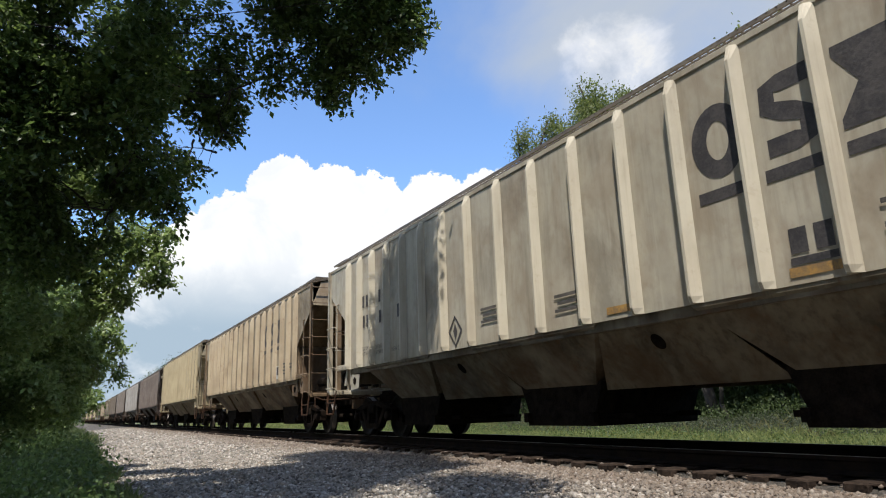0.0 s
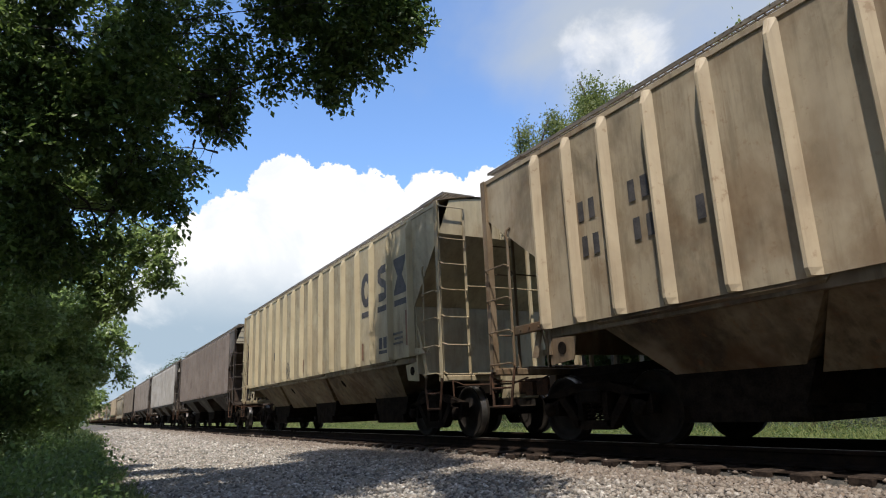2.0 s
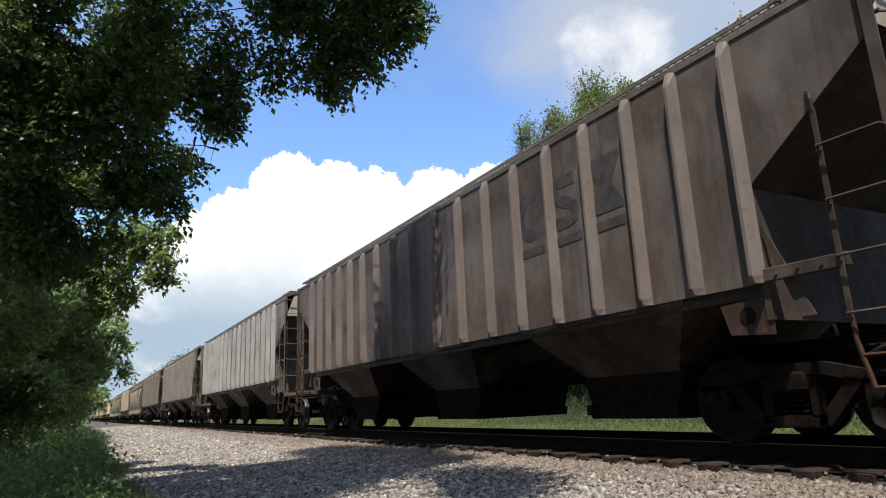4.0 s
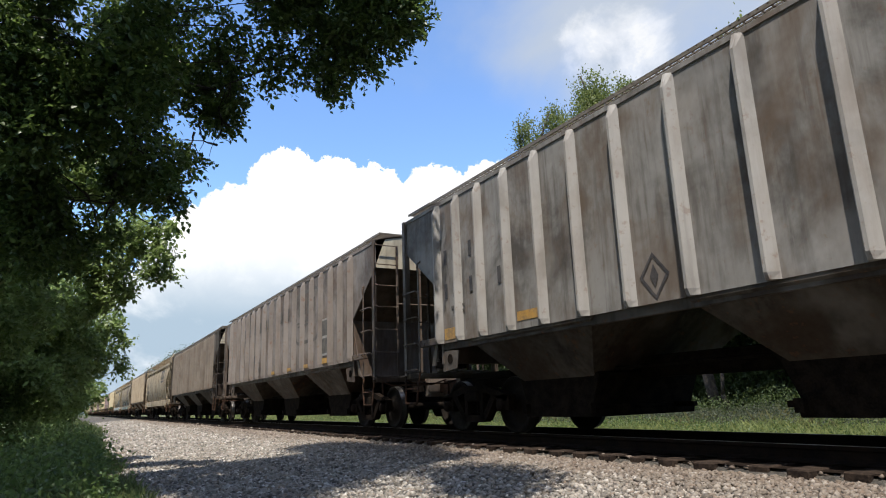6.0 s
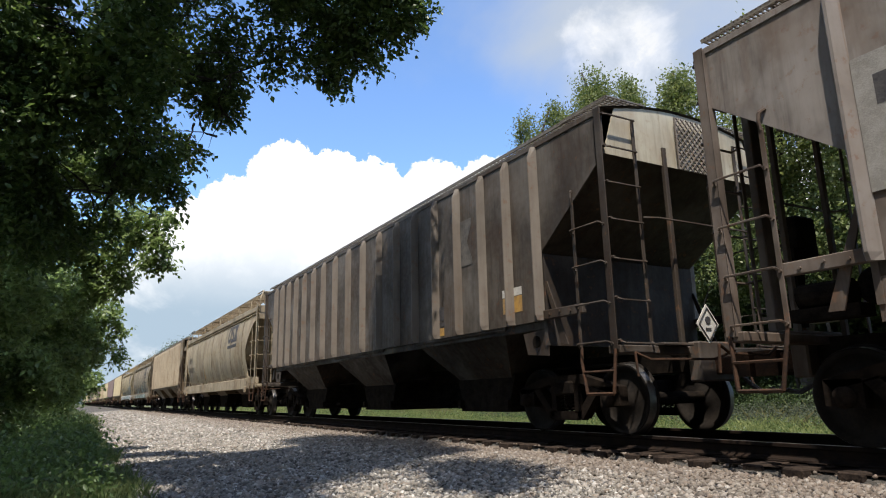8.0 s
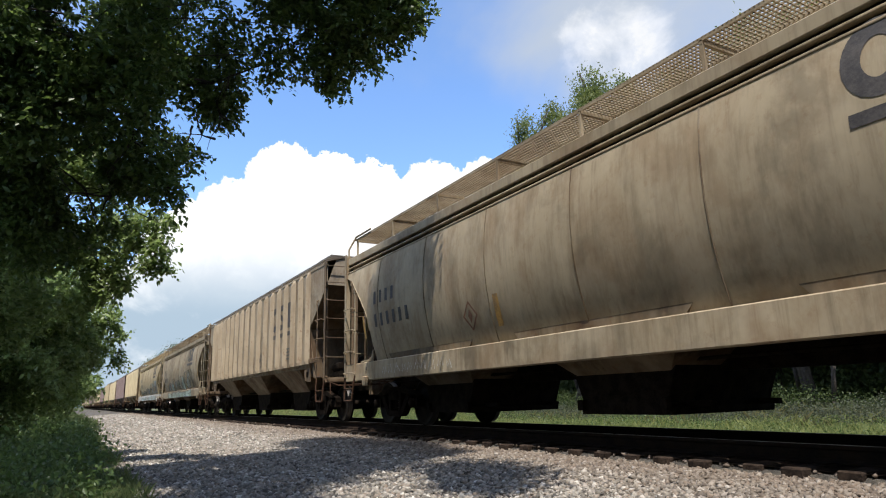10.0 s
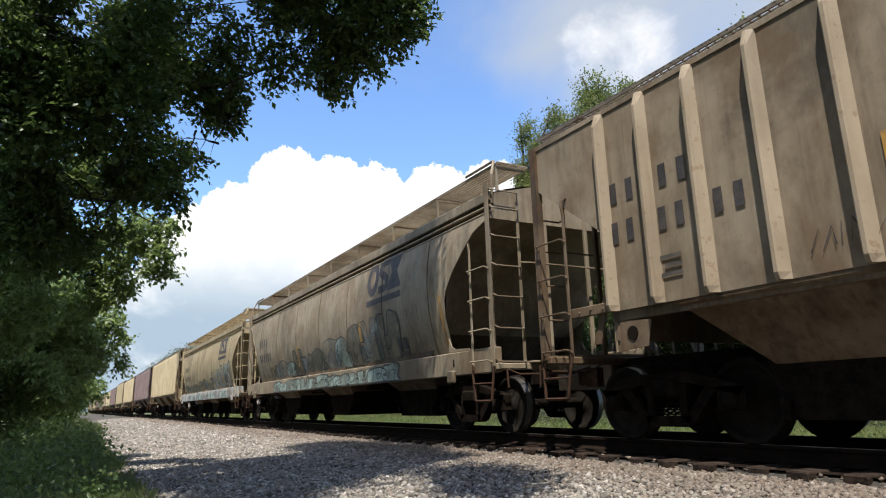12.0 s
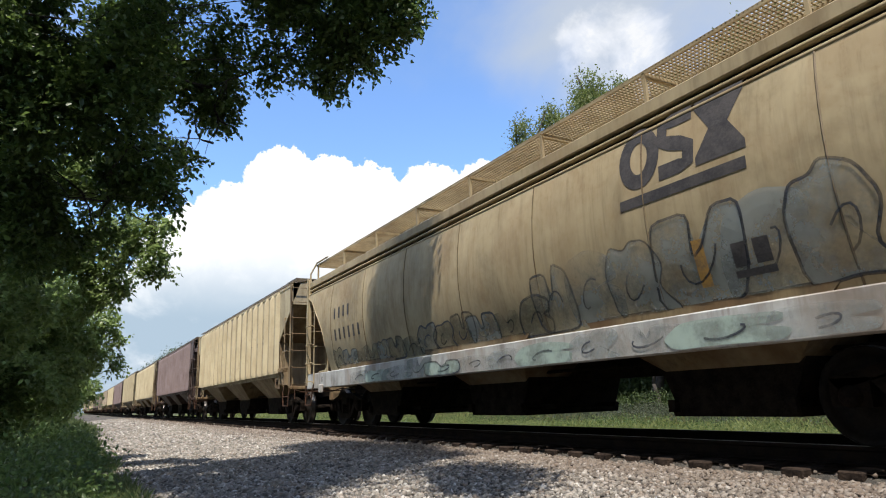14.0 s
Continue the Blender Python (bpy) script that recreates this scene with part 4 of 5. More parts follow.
def round_car(label, paint, under, band, marks, brake=-1):
    """A covered hopper with smooth bowed sides on a deep side sill."""
    car = thing("hopper_car", label, "railway car", "freight train")
    low, top = 1.37, 3.56

    def width(z):
        u = (z - low) / (top - low)
        return 1.65 - (0.23 * ((0.58 - u) / 0.58) ** 2 if u < 0.58 else 0.10 * ((u - 0.58) / 0.42) ** 2)

    def bottom(x):
        return float(np.interp(abs(x), (6.84, 6.86, 6.90, 7.0, 7.24, 7.5, 7.9, HALF), (low, 2.02, 2.28, 2.46, 2.73, 2.96, 3.30, 3.46)))
    ends = [HALF, 8.1, 7.9, 7.7, 7.5, 7.37, 7.24, 7.12, 7.0, 6.94, 6.90, 6.875, 6.86]
    xs = [-x for x in ends] + list(np.linspace(-6.84, 6.84, 9)) + ends[::-1]
    for sy in (-1, 1):
        rows = []
        for x in xs:
            b = bottom(x)
            rows.append([(x, sy * width(b + (top - b) * k / 9), b + (top - b) * k / 9) for k in range(10)])
        part("side_sheet", Shape().grid(rows), paint, car, smooth=True)
        for x in np.linspace(-6.3, 6.3, 7):
            part("weld_seam", Shape().grid([[(x - 0.012, sy * (width(z) + 0.003), z), (x, sy * (width(z) + 0.012), z), (x + 0.012, sy * (width(z) + 0.003), z)] for z in np.linspace(low, top, 9)]), under, car)
        part("side_sill", Shape().box(-HALF, HALF, *sorted((sy * 1.44, sy * 1.585)), 0.96, 1.355, 0.015), band, car, "deep flat side sill, paler than the body")
        for z0, z1, yy in ((3.535, 3.575, 1.565), (3.645, 3.685, 1.55), (3.745, 3.915, 1.555)):
            part("eave_rail", Shape().box(-HALF, HALF, *sorted((sy * (yy - 0.10), sy * yy)), z0, z1, 0.012), paint, car)
        # near-black strip paints the shade in the grooves between the eave rails
        part("eave_web", Shape().box(-HALF + 0.01, HALF - 0.01, *sorted((sy * 1.44, sy * 1.47)), 3.54, 3.80), STEEL_DARK, car)
        for s in (-1, 1):
            part("jacking_pad", Shape().box(*sorted((s * 6.95, s * 7.17)), *sorted((sy * 1.588, sy * 1.66)), 0.84, 1.05, 0.02), band, car)
            # dark block on the sill paints in the shade of a slot
            part("sill_slot", Shape().box(*sorted((s * 7.06, s * 7.12)), *sorted((sy * 1.56, sy * 1.589)), 1.10, 1.25, 0.012), STEEL_DARK, car)
            part("sill_corner", Shape().prism([(s * 6.84, 1.37), (s * 7.55, 1.37), (s * 7.5, 1.40), (s * 7.05, 1.42), (s * 6.93, 1.47), (s * 6.88, 1.56), (s * 6.84, 1.62)], "y", sy * 1.53, sy * 1.51), paint, car)
        for s in (-1, 1):
            rim = Shape()
            pts = [(s * x, sy * (width(bottom(x)) + 0.005), bottom(x)) for x in ends]
            part("edge_rim", rim.tube(pts, 0.009, 4), paint, car)
    arch = [(y, 3.895 + 0.26 * (1 - (y / 1.48) ** 2)) for y in np.linspace(-1.48, 1.48, 11)]
    part("roof", Shape().grid([[(x, y, z) for y, z in arch] for x in (-HALF, HALF)]), paint, car, smooth=True)
    for k in range(6):
        part("roof_hatch", Shape().box(-6.6 + k * 2.2, -4.5 + k * 2.2, -0.36, 0.36, 4.19, 4.34, 0.04), paint, car)
    for s in (-1, 1):
        e = [(-width(3.44) + 0.02, 3.44), (width(3.44) - 0.02, 3.44), (1.44, 3.89), (0.7, 4.08), (-0.7, 4.08), (-1.44, 3.89)]
        part("end_sheet", Shape().prism(e, "x", s * (HALF - 0.02), s * HALF), paint, car)
        rows = []
        for i in range(11):
            x = HALF - 1.5 * i / 10
            b = bottom(x)
            rows.append([(s * x, y, b + 0.01) for y in np.linspace(-width(b) + 0.01, width(b) - 0.01, 5)])
        rows.append([(s * 5.6, y, 1.2) for y in np.linspace(-1.4, 1.4, 5)])
        part("slope_sheet", Shape().grid(rows), paint, car, smooth=True)
        for sy in (-1, 1):
            add_ladders(car, paint, 4.0, s, sy, False)
        add_end_gear(car, GEAR if s == brake else paint, s, s == brake, True)
    for y0, y1 in ((-1.34, -0.72), (0.72, 1.34)):
        grating("running_board", -HALF, HALF, y0, y1, 4.45, car, paint, 0.055)
        for x in np.linspace(-HALF + 0.1, HALF - 0.1, 9):
            br = Shape().box(x - 0.02, x + 0.02, y0, y1, 4.37, 4.425).box(x - 0.022, x + 0.022, *((y0 + 0.003, y0 + 0.043) if y0 < 0 else (y1 - 0.043, y1 - 0.003)), 3.98, 4.39)
            part("board_bracket", br, paint, car)
    for s in (-1, 1):
        rail = Shape().tube([(s * HALF, -1.5, 3.7), (s * (HALF + 0.02), -1.5, 4.18), (s * (HALF - 0.1), -1.36, 4.49), (s * (HALF - 1.0), -1.36, 4.49)], 0.025, 6)
        part("hand_rail", rail, paint, car)
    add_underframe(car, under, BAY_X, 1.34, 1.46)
    add_truck(car, 6.73), add_truck(car, -6.73)
    add_lettering(car, width, marks)
    car_width[car.name] = width
    return car


# second paint is the body colour darkened to hold underside shade, plus extra grime
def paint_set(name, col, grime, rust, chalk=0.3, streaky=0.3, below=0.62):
    return car_paint(name, col, grime, rust, chalk, streaky), car_paint(name + "_shaded_below", tuple(c * below for c in (col[0], col[1] * 0.92, col[2] * 0.8)), min(1.0, grime + 0.4), rust + 0.2, chalk * 0.4)


def logo(xs, z, w, h, mat=None, joined=False):
    m = mat or BLACK
    marks = [("ring", xs[0], z, w, h, m), ("step", xs[1], z, w * 0.85, h, m), ("glass", xs[2], z, w, h, m)]
    if joined:
        return marks + [("bar", xs[1], z - h * 0.70, xs[2] - xs[0] + w, h * 0.17, m)]
    return marks + [("bar", x, z - h * 0.72, w, h * 0.16, m) for x in xs]


def lines(x, z, n=3, w=0.46, mat=None):
    return [("bar", x + 0.03 * (i % 2), z + 0.10 * (n / 2 - i), w - 0.06 * (i % 2), 0.045, mat or FAINT) for i in range(n)]


def numbers(x, z, n, mat=None, gaps=(), pitch=0.30, w=0.11, h=0.27):
    return [("bar", x + i * pitch + sum(0.25 for g in gaps if i >= g), z, w, h, mat or BLACK) for i in range(n)]


def decal(x, z):
    return [("bar", x - 0.12, z, 0.17, 0.24, BLACK), ("bar", x + 0.12, z, 0.17, 0.24, BLACK), ("bar", x, z - 0.19, 0.44, 0.07, BLACK)]


CARS = []
WEIGHTS = (("LD LMT", -5.94, 1.95), ("LT WT", -5.94, 1.83), ("201500 LB", -5.14, 1.93), ("61500 LB", -5.14, 1.81), ("NEW 2-89", -4.3, 1.80))


def build_train():
    global HALF
    # kind, label, body colour, post colour, grime, rust, marks
    table = (
        ("r", "beige covered hopper car with chalky paint and deep outside posts", (0.40, 0.36, 0.28), 1.2, 0.34, 0.08,
         logo((3.6, 4.38, 5.16), 3.2, 0.62, 0.8) + decal(4.4, 1.95) + [("bar", 4.4, 1.66, 0.5, 0.09, YELLOW), ("bar", 2.0, 1.66, 0.5, 0.09, YELLOW), ("diamond", -1.95, 1.86, 0.42, 0.5, BLACK)] + numbers(-6.08, 3.02, 4, gaps=(2, 2), pitch=0.21) + numbers(-6.05, 2.56, 6, gaps=(2, 2, 4, 4), pitch=0.21) + lines(-0.88, 1.95) + lines(1.0, 1.85) + lines(5.25, 1.95)),
        ("r", "brown-beige covered hopper car, sooty between its posts", (0.31, 0.25, 0.17), 1.3, 0.5, 0.25,
         logo((3.43, 4.26, 5.05), 3.2, 0.6, 0.75) + [("bar", 5.05, 1.88, 0.5, 0.42, WHITE)] + [("bar", 4.94, 1.92, 0.19, 0.25, BLACK), ("bar", 5.16, 1.92, 0.19, 0.25, BLACK)] + [("bar", 6.68, 2.1, 0.10, 0.95, YELLOW), ("bar", 3.84, 1.95, 0.07, 0.5, YELLOW), ("diamond", 2.6, 1.88, 0.4, 0.5, FAINT)] + numbers(-6.05, 3.0, 4, gaps=(2, 2), pitch=0.21) + numbers(-6.02, 2.52, 6, gaps=(2, 2, 4, 4), pitch=0.21) + lines(5.8, 1.9, 4) + lines(6.4, 1.95, 2, 0.3)),
        ("r", "tan covered hopper car with clean paint and narrow posts", (0.345, 0.285, 0.18), 1.08, 0.36, 0.12,
         logo((4.51, 5.44, 6.33), 3.26, 0.58, 0.78) + decal(5.41, 1.95) + [("bar", 6.6, 2.14, 0.10, 0.7, RUST_PAINT), ("bar", 4.27, 1.86, 0.09, 0.38, RUST_PAINT), ("bar", -0.3, 1.86, 0.09, 0.38, RUST_PAINT), ("diamond", -1.88, 1.86, 0.4, 0.5, BLACK)] + numbers(-5.2, 2.9, 4, gaps=(2,), w=0.08) + numbers(-5.2, 2.42, 6, gaps=(2, 4), w=0.08) + lines(6.2, 1.92)),
        ("r", "dark brown covered hopper car under heavy grime", (0.115, 0.094, 0.082), 1.3, 0.5, 0.3, logo((3.4, 4.2, 5.0), 3.2, 0.6, 0.75) + numbers(-5.6, 2.95, 4) + numbers(-5.6, 2.48, 6)),
        ("r", "pale grey covered hopper car with cream posts and dirty sides", (0.215, 0.203, 0.188), 1.4, 0.65, 0.25,
         [("bar", 6.55, 1.70, 0.6, 0.2, YELLOW), ("bar", 4.35, 1.66, 0.5, 0.12, YELLOW), ("bar", -6.6, 1.70, 0.42, 0.2, YELLOW), ("bar", -4.32, 1.74, 0.55, 0.14, YELLOW), ("bar", 5.0, 2.6, 0.09, 1.7, RUST_PAINT), ("diamond", -1.9, 1.86, 0.4, 0.5, BLACK)] + numbers(-6.7, 3.08, 4, gaps=(2,), w=0.10) + numbers(-6.7, 2.46, 6, gaps=(2, 4), w=0.10) + lines(-6.3, 2.05, 2)),
        ("r", "grey-brown covered hopper car with faded lettering and a framed emblem", (0.19, 0.163, 0.143), 0.97, 0.6, 0.35,
         [("frame", 3.35, 3.08, 2.1, 1.45, FAINT)] + [("bar", 2.7 + 0.42 * i, 3.35, 0.26, 0.4, FAINT) for i in range(4)] + lines(3.1, 2.85, 2, 1.3) + [("bar", -4.9 + 0.40 * i, 3.36, 0.22, 0.36, FAINT) for i in range(17) if i not in (6, 12)] + [("bar", 3.29, 1.66, 0.5, 0.1, YELLOW), ("bar", 1.65, 1.66, 0.4, 0.1, YELLOW), ("bar", -0.2, 1.66, 0.4, 0.1, YELLOW), ("diamond", -2.14, 1.9, 0.44, 0.56, BLACK), ("bar", 5.02, 2.32, 0.62, 0.98, CHALK), ("bar", -6.57, 2.72, 0.58, 1.2, CHALK)] + [("bar", 5.02, z, 0.54, 0.40, FAINT) for z in (2.56, 2.09)] + [("bar", 5.02, 1.70, 0.62, 0.14, YELLOW)] + numbers(-6.62, 2.98, 4, gaps=(1, 2, 3), pitch=0.48, w=0.16) + numbers(-6.54, 2.28, 6, pitch=0.76, w=0.16)),
        ("r", "dark sooty covered hopper car with pale post edges", (0.085, 0.07, 0.056), 1.8, 0.6, 0.3,
         [("bar", 6.23, 1.86, 0.5, 0.24, YELLOW), ("bar", 6.23, 2.05, 0.5, 0.12, WHITE), ("bar", 3.94, 1.66, 0.4, 0.14, YELLOW)] + decal(3.94, 1.98) + [("glass", 4.9, 3.1, 0.5, 0.8, FAINT)] + numbers(-5.6, 2.95, 4, FAINT) + numbers(-5.6, 2.48, 6, FAINT)),
        ("c", "tan round-sided covered hopper car with scrawled chalk on its sill", (0.30, 0.243, 0.163), 1.05, 0.4, 0.14,
         logo((3.9, 4.48, 5.03), 3.23, 0.6, 0.72, None, True) + numbers(-6.46, 2.69, 4, w=0.115, pitch=0.29) + numbers(-6.46, 2.2, 6, w=0.115, pitch=0.30) + [("bar", -7.1, 2.12, 0.09, 0.5, YELLOW), ("bar", -1.9, 1.85, 0.14, 0.5, YELLOW), ("diamond", -2.7, 1.85, 0.4, 0.45, RUST_PAINT)]),
        ("r", "orange-brown covered hopper car with rust stains", (0.255, 0.205, 0.143), 1.25, 0.5, 0.3,
         logo((3.31, 4.11, 4.92), 3.16, 0.62, 0.78) + [("bar", 3.89, 1.92, 0.12, 0.45, YELLOW), ("bar", 1.37, 1.98, 0.06, 0.4, YELLOW), ("diamond", 1.64, 1.97, 0.4, 0.5, BLACK)] + numbers(-6.79, 3.0, 4, gaps=(2,), pitch=0.27) + numbers(-6.81, 2.5, 6, gaps=(2, 4), pitch=0.25) + [("bar", -6.93, 2.55, 0.08, 0.85, YELLOW), ("bar", -3.6, 2.35, 0.2, 0.55, YELLOW)] + lines(-6.0, 1.9, 3, 0.3) + lines(4.95, 1.92, 4)),
        ("c", "beige round-sided covered hopper car covered in mint-green spray paint", (0.265, 0.217, 0.148), 1.0, 0.45, 0.18,
         logo((3.66, 4.24, 4.79), 3.23, 0.62, 0.74, None, True) + numbers(-6.41, 2.67, 4, w=0.115, pitch=0.30) + numbers(-6.36, 2.16, 6, w=0.115, pitch=0.255) + [("bar", -2.02, 1.95, 0.14, 0.6, YELLOW), ("bar", -5.0, 1.75, 0.10, 0.4, YELLOW), ("bar", 2.9, 2.1, 0.14, 0.5, YELLOW), ("bar", 6.74, 1.95, 0.09, 0.9, YELLOW)] + decal(5.0, 1.7)),
        ("c", "yellow-tan round-sided covered hopper car with grey spray paint low down", (0.36, 0.288, 0.172), 1.15, 0.32, 0.1,
         logo((4.16, 4.69, 5.26), 3.24, 0.6, 0.74, None, True) + numbers(-6.0, 2.73, 4, w=0.10) + numbers(-6.0, 2.2, 6, w=0.10) + [("bar", 4.82, 1.85, 0.14, 0.5, YELLOW)] + decal(5.4, 1.85)),
        ("r", "clean tan covered hopper car with streaked sides", (0.42, 0.35, 0.225), 1.1, 0.35, 0.1, logo((3.6, 4.4, 5.2), 3.15, 0.5, 0.7) + numbers(-5.6, 2.9, 4, w=0.1) + numbers(-5.6, 2.45, 6, w=0.1)),
        ("r", "dark purple-brown covered hopper car", (0.14, 0.105, 0.10), 1.5, 0.5, 0.2, numbers(-5.6, 2.9, 4, FAINT)),
    )
    for k, (kind, label, col, lift, grime, rust, marks) in enumerate(table):
        # last value sets how far painted-in shade darkens each car's lower paint
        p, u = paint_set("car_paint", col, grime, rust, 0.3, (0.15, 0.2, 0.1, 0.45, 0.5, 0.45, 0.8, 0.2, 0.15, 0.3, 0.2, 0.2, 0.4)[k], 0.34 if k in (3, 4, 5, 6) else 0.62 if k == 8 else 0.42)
        if kind == "r":
            posts = car_paint("post_paint", tuple(min(0.5, c * lift) for c in col), grime * 0.35, rust * 1.3, 0.25, 0.2)
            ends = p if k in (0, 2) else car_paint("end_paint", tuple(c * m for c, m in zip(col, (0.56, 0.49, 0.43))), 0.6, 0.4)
            panel = car_paint("end_panel_paint", (0.40, 0.36, 0.27), 0.35, 0.25) if k in (3, 4, 5, 6) else None
            HALF = 8.06 if k == 2 else LONG
            shape = {0: {"webs": True}, 2: {"rib_w": 0.085, "rib_d": 0.105, "top": 4.34, "ribs": (0.40, 1.32, 2.21, 3.07, 4.02, 4.90, 5.87, 6.85), "webs": True}, 1: {"brake": 1, "placard": RUST_PAINT, "webs": True}, 8: {"brake": 1}, 5: {"rib_w": 0.07}, 6: {"rib_w": 0.055, "placard": WHITE}, 4: {"rib_w": 0.08}}
            car = ribbed_car(label, p, u, posts, ends, marks, panel=panel, **shape.get(k, {}))
            HALF = LONG
        else:
            band = car_paint("sill_paint", tuple(min(0.62, c * lift) for c in ((0.36, 0.36, 0.345) if k == 10 else col)), 0.5, 0.15)
            car = round_car(label, p, u, band, marks, 1 if k == 10 else -1)
            w = car_width[car.name]

            def sill(z):
                return 1.587
            if k == 9:
                add_spray(car, w, -5.2, 4.75, 1.40, 2.22, 11, 4, (TEAL, GREY_SPRAY, MINT, TEAL, GREY_SPRAY), INK, 0.6)
                add_spray(car, sill, -4.6, 4.9, 0.98, 1.335, 13, 5, (MINT,), INK)
                add_scrawl(car, w, -6.6, -5.3, 1.85, 0.3, 6, INK), add_scrawl(car, w, 4.8, 5.8, 2.25, 0.36, 7, INK), add_scrawl(car, w, 5.05, 5.7, 1.62, 0.3, 17, INK)
                add_words(car, w, "LT WT", -6.30, 1.55, 0.10, BLACK), add_words(car, w, "63400", -5.68, 1.55, 0.10, BLACK)
            elif k == 10:
                add_spray(car, w, -6.3, 2.2, 1.40, 1.95, 13, 8, (TEAL, GREY_SPRAY, TEAL), INK, 0.3, 0.4)
                add_spray(car, w, 2.0, 6.7, 1.40, 2.5, 6, 18, (GREY_SPRAY,), INK, 0.3, 0.5)
                add_spray(car, sill, -5.0, 6.4, 0.98, 1.335, 12, 9, (GREY_SPRAY, MINT, GREY_SPRAY), INK, 0.0, 0.5)
            else:
                add_scrawl(car, sill, -6.2, -3.4, 1.15, 0.2, 10, WHITE)
        if k == 0:
            for text, x, z in WEIGHTS:
                add_words(car, lambda z: 1.549, text, x, z, 0.085, FAINT)
        if k == 8:
            for x0, x1, z, seed in ((-4.4, -3.2, 1.85, 21), (-2.0, -1.2, 1.8, 22), (-0.2, 0.5, 1.82, 23), (2.4, 3.0, 1.8, 24)):
                add_scrawl(car, lambda z: 1.557, x0, x1, z, 0.24, seed, INK)
        CARS.append(car)
    for j in (11, 2, 12, 11, 8, 7, 5, 12, 2, 11, 9, 2, 12, 8, 11, 2):
        CARS.append(copy_thing(CARS[j], Matrix()))


def motions():
    """The train rolls by at an even pace; the nearest cars' wheels turn."""
    for k, car in enumerate(CARS):
        x0 = FIRST - k * PITCH + SLACK.get(k, 0.0)
        walk(car, [(t, pose(x0 + SPEED * t, 0, 0)) for t in (0, 2, 4, 6, 8, 10, 12, 14)])
    step = SPEED / FPS / 0.46
    for ax in ROLLING:
        here = ax.location.copy()
        walk(ax, [(i / FPS, Matrix.Translation(here) @ Matrix.Rotation(step * i, 4, "Y")) for i in range(421)])


FIRST = -17.5 - HALF + PITCH
SLACK = {0: 0.08, 2: 0.11, 4: 0.04, 5: -0.10, 6: -0.24, 8: -0.06, 9: 0.13, 10: 0.18}   # play in the couplers, car by car


# ---------- plants ----------
def leaf_cloud(centres, per, spread, size, rng, droop=0.3):
    """Leaf quads folded along the middle, gathered round twig ends."""
    n = len(centres) * per
    c = np.repeat(centres, per, 0) + rng.normal(0, spread, (n, 3))
    d = rng.normal(0, 1, (n, 3))
    d[:, 2] -= droop
    d /= np.linalg.norm(d, axis=1, keepdims=True)
    s = np.cross(d, rng.normal(0, 1, (n, 3)))
    s /= np.linalg.norm(s, axis=1, keepdims=True)
    up = np.cross(s, d)
    ln = size * rng.uniform(0.7, 1.35, (n, 1))
    w = ln * rng.uniform(0.22, 0.32, (n, 1))
    fold = up * w * 0.35
    a, b = c, c + d * ln
    m1, m2 = c + d * ln * 0.45 + s * w + fold, c + d * ln * 0.45 - s * w + fold
    v = np.stack([a, m1, b, m2], 1).reshape(-1, 3)
    f = (np.array([(0, 1, 2), (0, 2, 3)])[None] + 4 * np.arange(n)[:, None, None]).reshape(-1, 3)
    return v, f


def leaf_sprays(centres, per, length, size, rng, hang=0.35):
    """Drooping twigs with broad pointed leaves set alternately along both sides."""
    m = len(centres)
    d = rng.normal(0, 1, (m, 3)) * (1, 1, 0.6)
    d[:, 2] -= hang
    d /= np.linalg.norm(d, axis=1, keepdims=True)
    s = np.cross(d, (0, 0, 1.0) + rng.normal(0, 0.35, (m, 3)))
    s /= np.linalg.norm(s, axis=1, keepdims=True)
    ln = length * rng.uniform(0.6, 1.3, (m, 1))
    k = np.tile(np.arange(per), m)
    u = ((k + 0.5) / per)[:, None]
    side = np.where(k % 2, 1.0, -1.0)[:, None]
    D, S, L, C = (np.repeat(a, per, 0) for a in (d, s, ln, centres))
    n = m * per
    c = C + D * L * (u - 0.5) + rng.normal(0, 0.02, (n, 3)) - np.array((0, 0, 0.25)) * L * u ** 2
    ld = D * 0.55 + S * side * 0.8 + rng.normal(0, 0.38, (n, 3))
    ld[:, 2] -= 0.3
    ld /= np.linalg.norm(ld, axis=1, keepdims=True)
    w = np.cross(ld, np.array((0, 0, 1.0)) + rng.normal(0, 0.55, (n, 3)))
    w /= np.linalg.norm(w, axis=1, keepdims=True)
    z = np.cross(w, ld)
    l = size * rng.uniform(0.65, 1.25, (n, 1))
    h = l * rng.uniform(0.25, 0.33, (n, 1))
    v = np.stack([c, c + ld * l * 0.42 + w * h + z * h * 0.3, c + ld * l - z * l * 0.08, c + ld * l * 0.42 - w * h + z * h * 0.3], 1).reshape(-1, 3)
    f = (np.array([(0, 1, 2), (0, 2, 3)])[None] + 4 * np.arange(n)[:, None, None]).reshape(-1, 3)
    return v, f


def limb_path(rng, p, q, bend=0.12, n=7):
    p, q = np.array(p, float), np.array(q, float)
    ln = np.linalg.norm(q - p)
    off = rng.normal(0, bend * ln, 3) * (1, 1, 0.4)
    return [tuple(p + (q - p) * u + off * math.sin(math.pi * u) + rng.normal(0, 0.02 * ln, 3) * (0 < u < 1)) for u in np.linspace(0, 1, n)]


def taper(shape, pts, r0, r1, sides=7):
    for i, (a, b) in enumerate(zip(pts, pts[1:])):
        k = len(pts) - 1
        shape.rod(a, b, r0 + (r1 - r0) * i / k, sides, r0 + (r1 - r0) * (i + 1) / k)


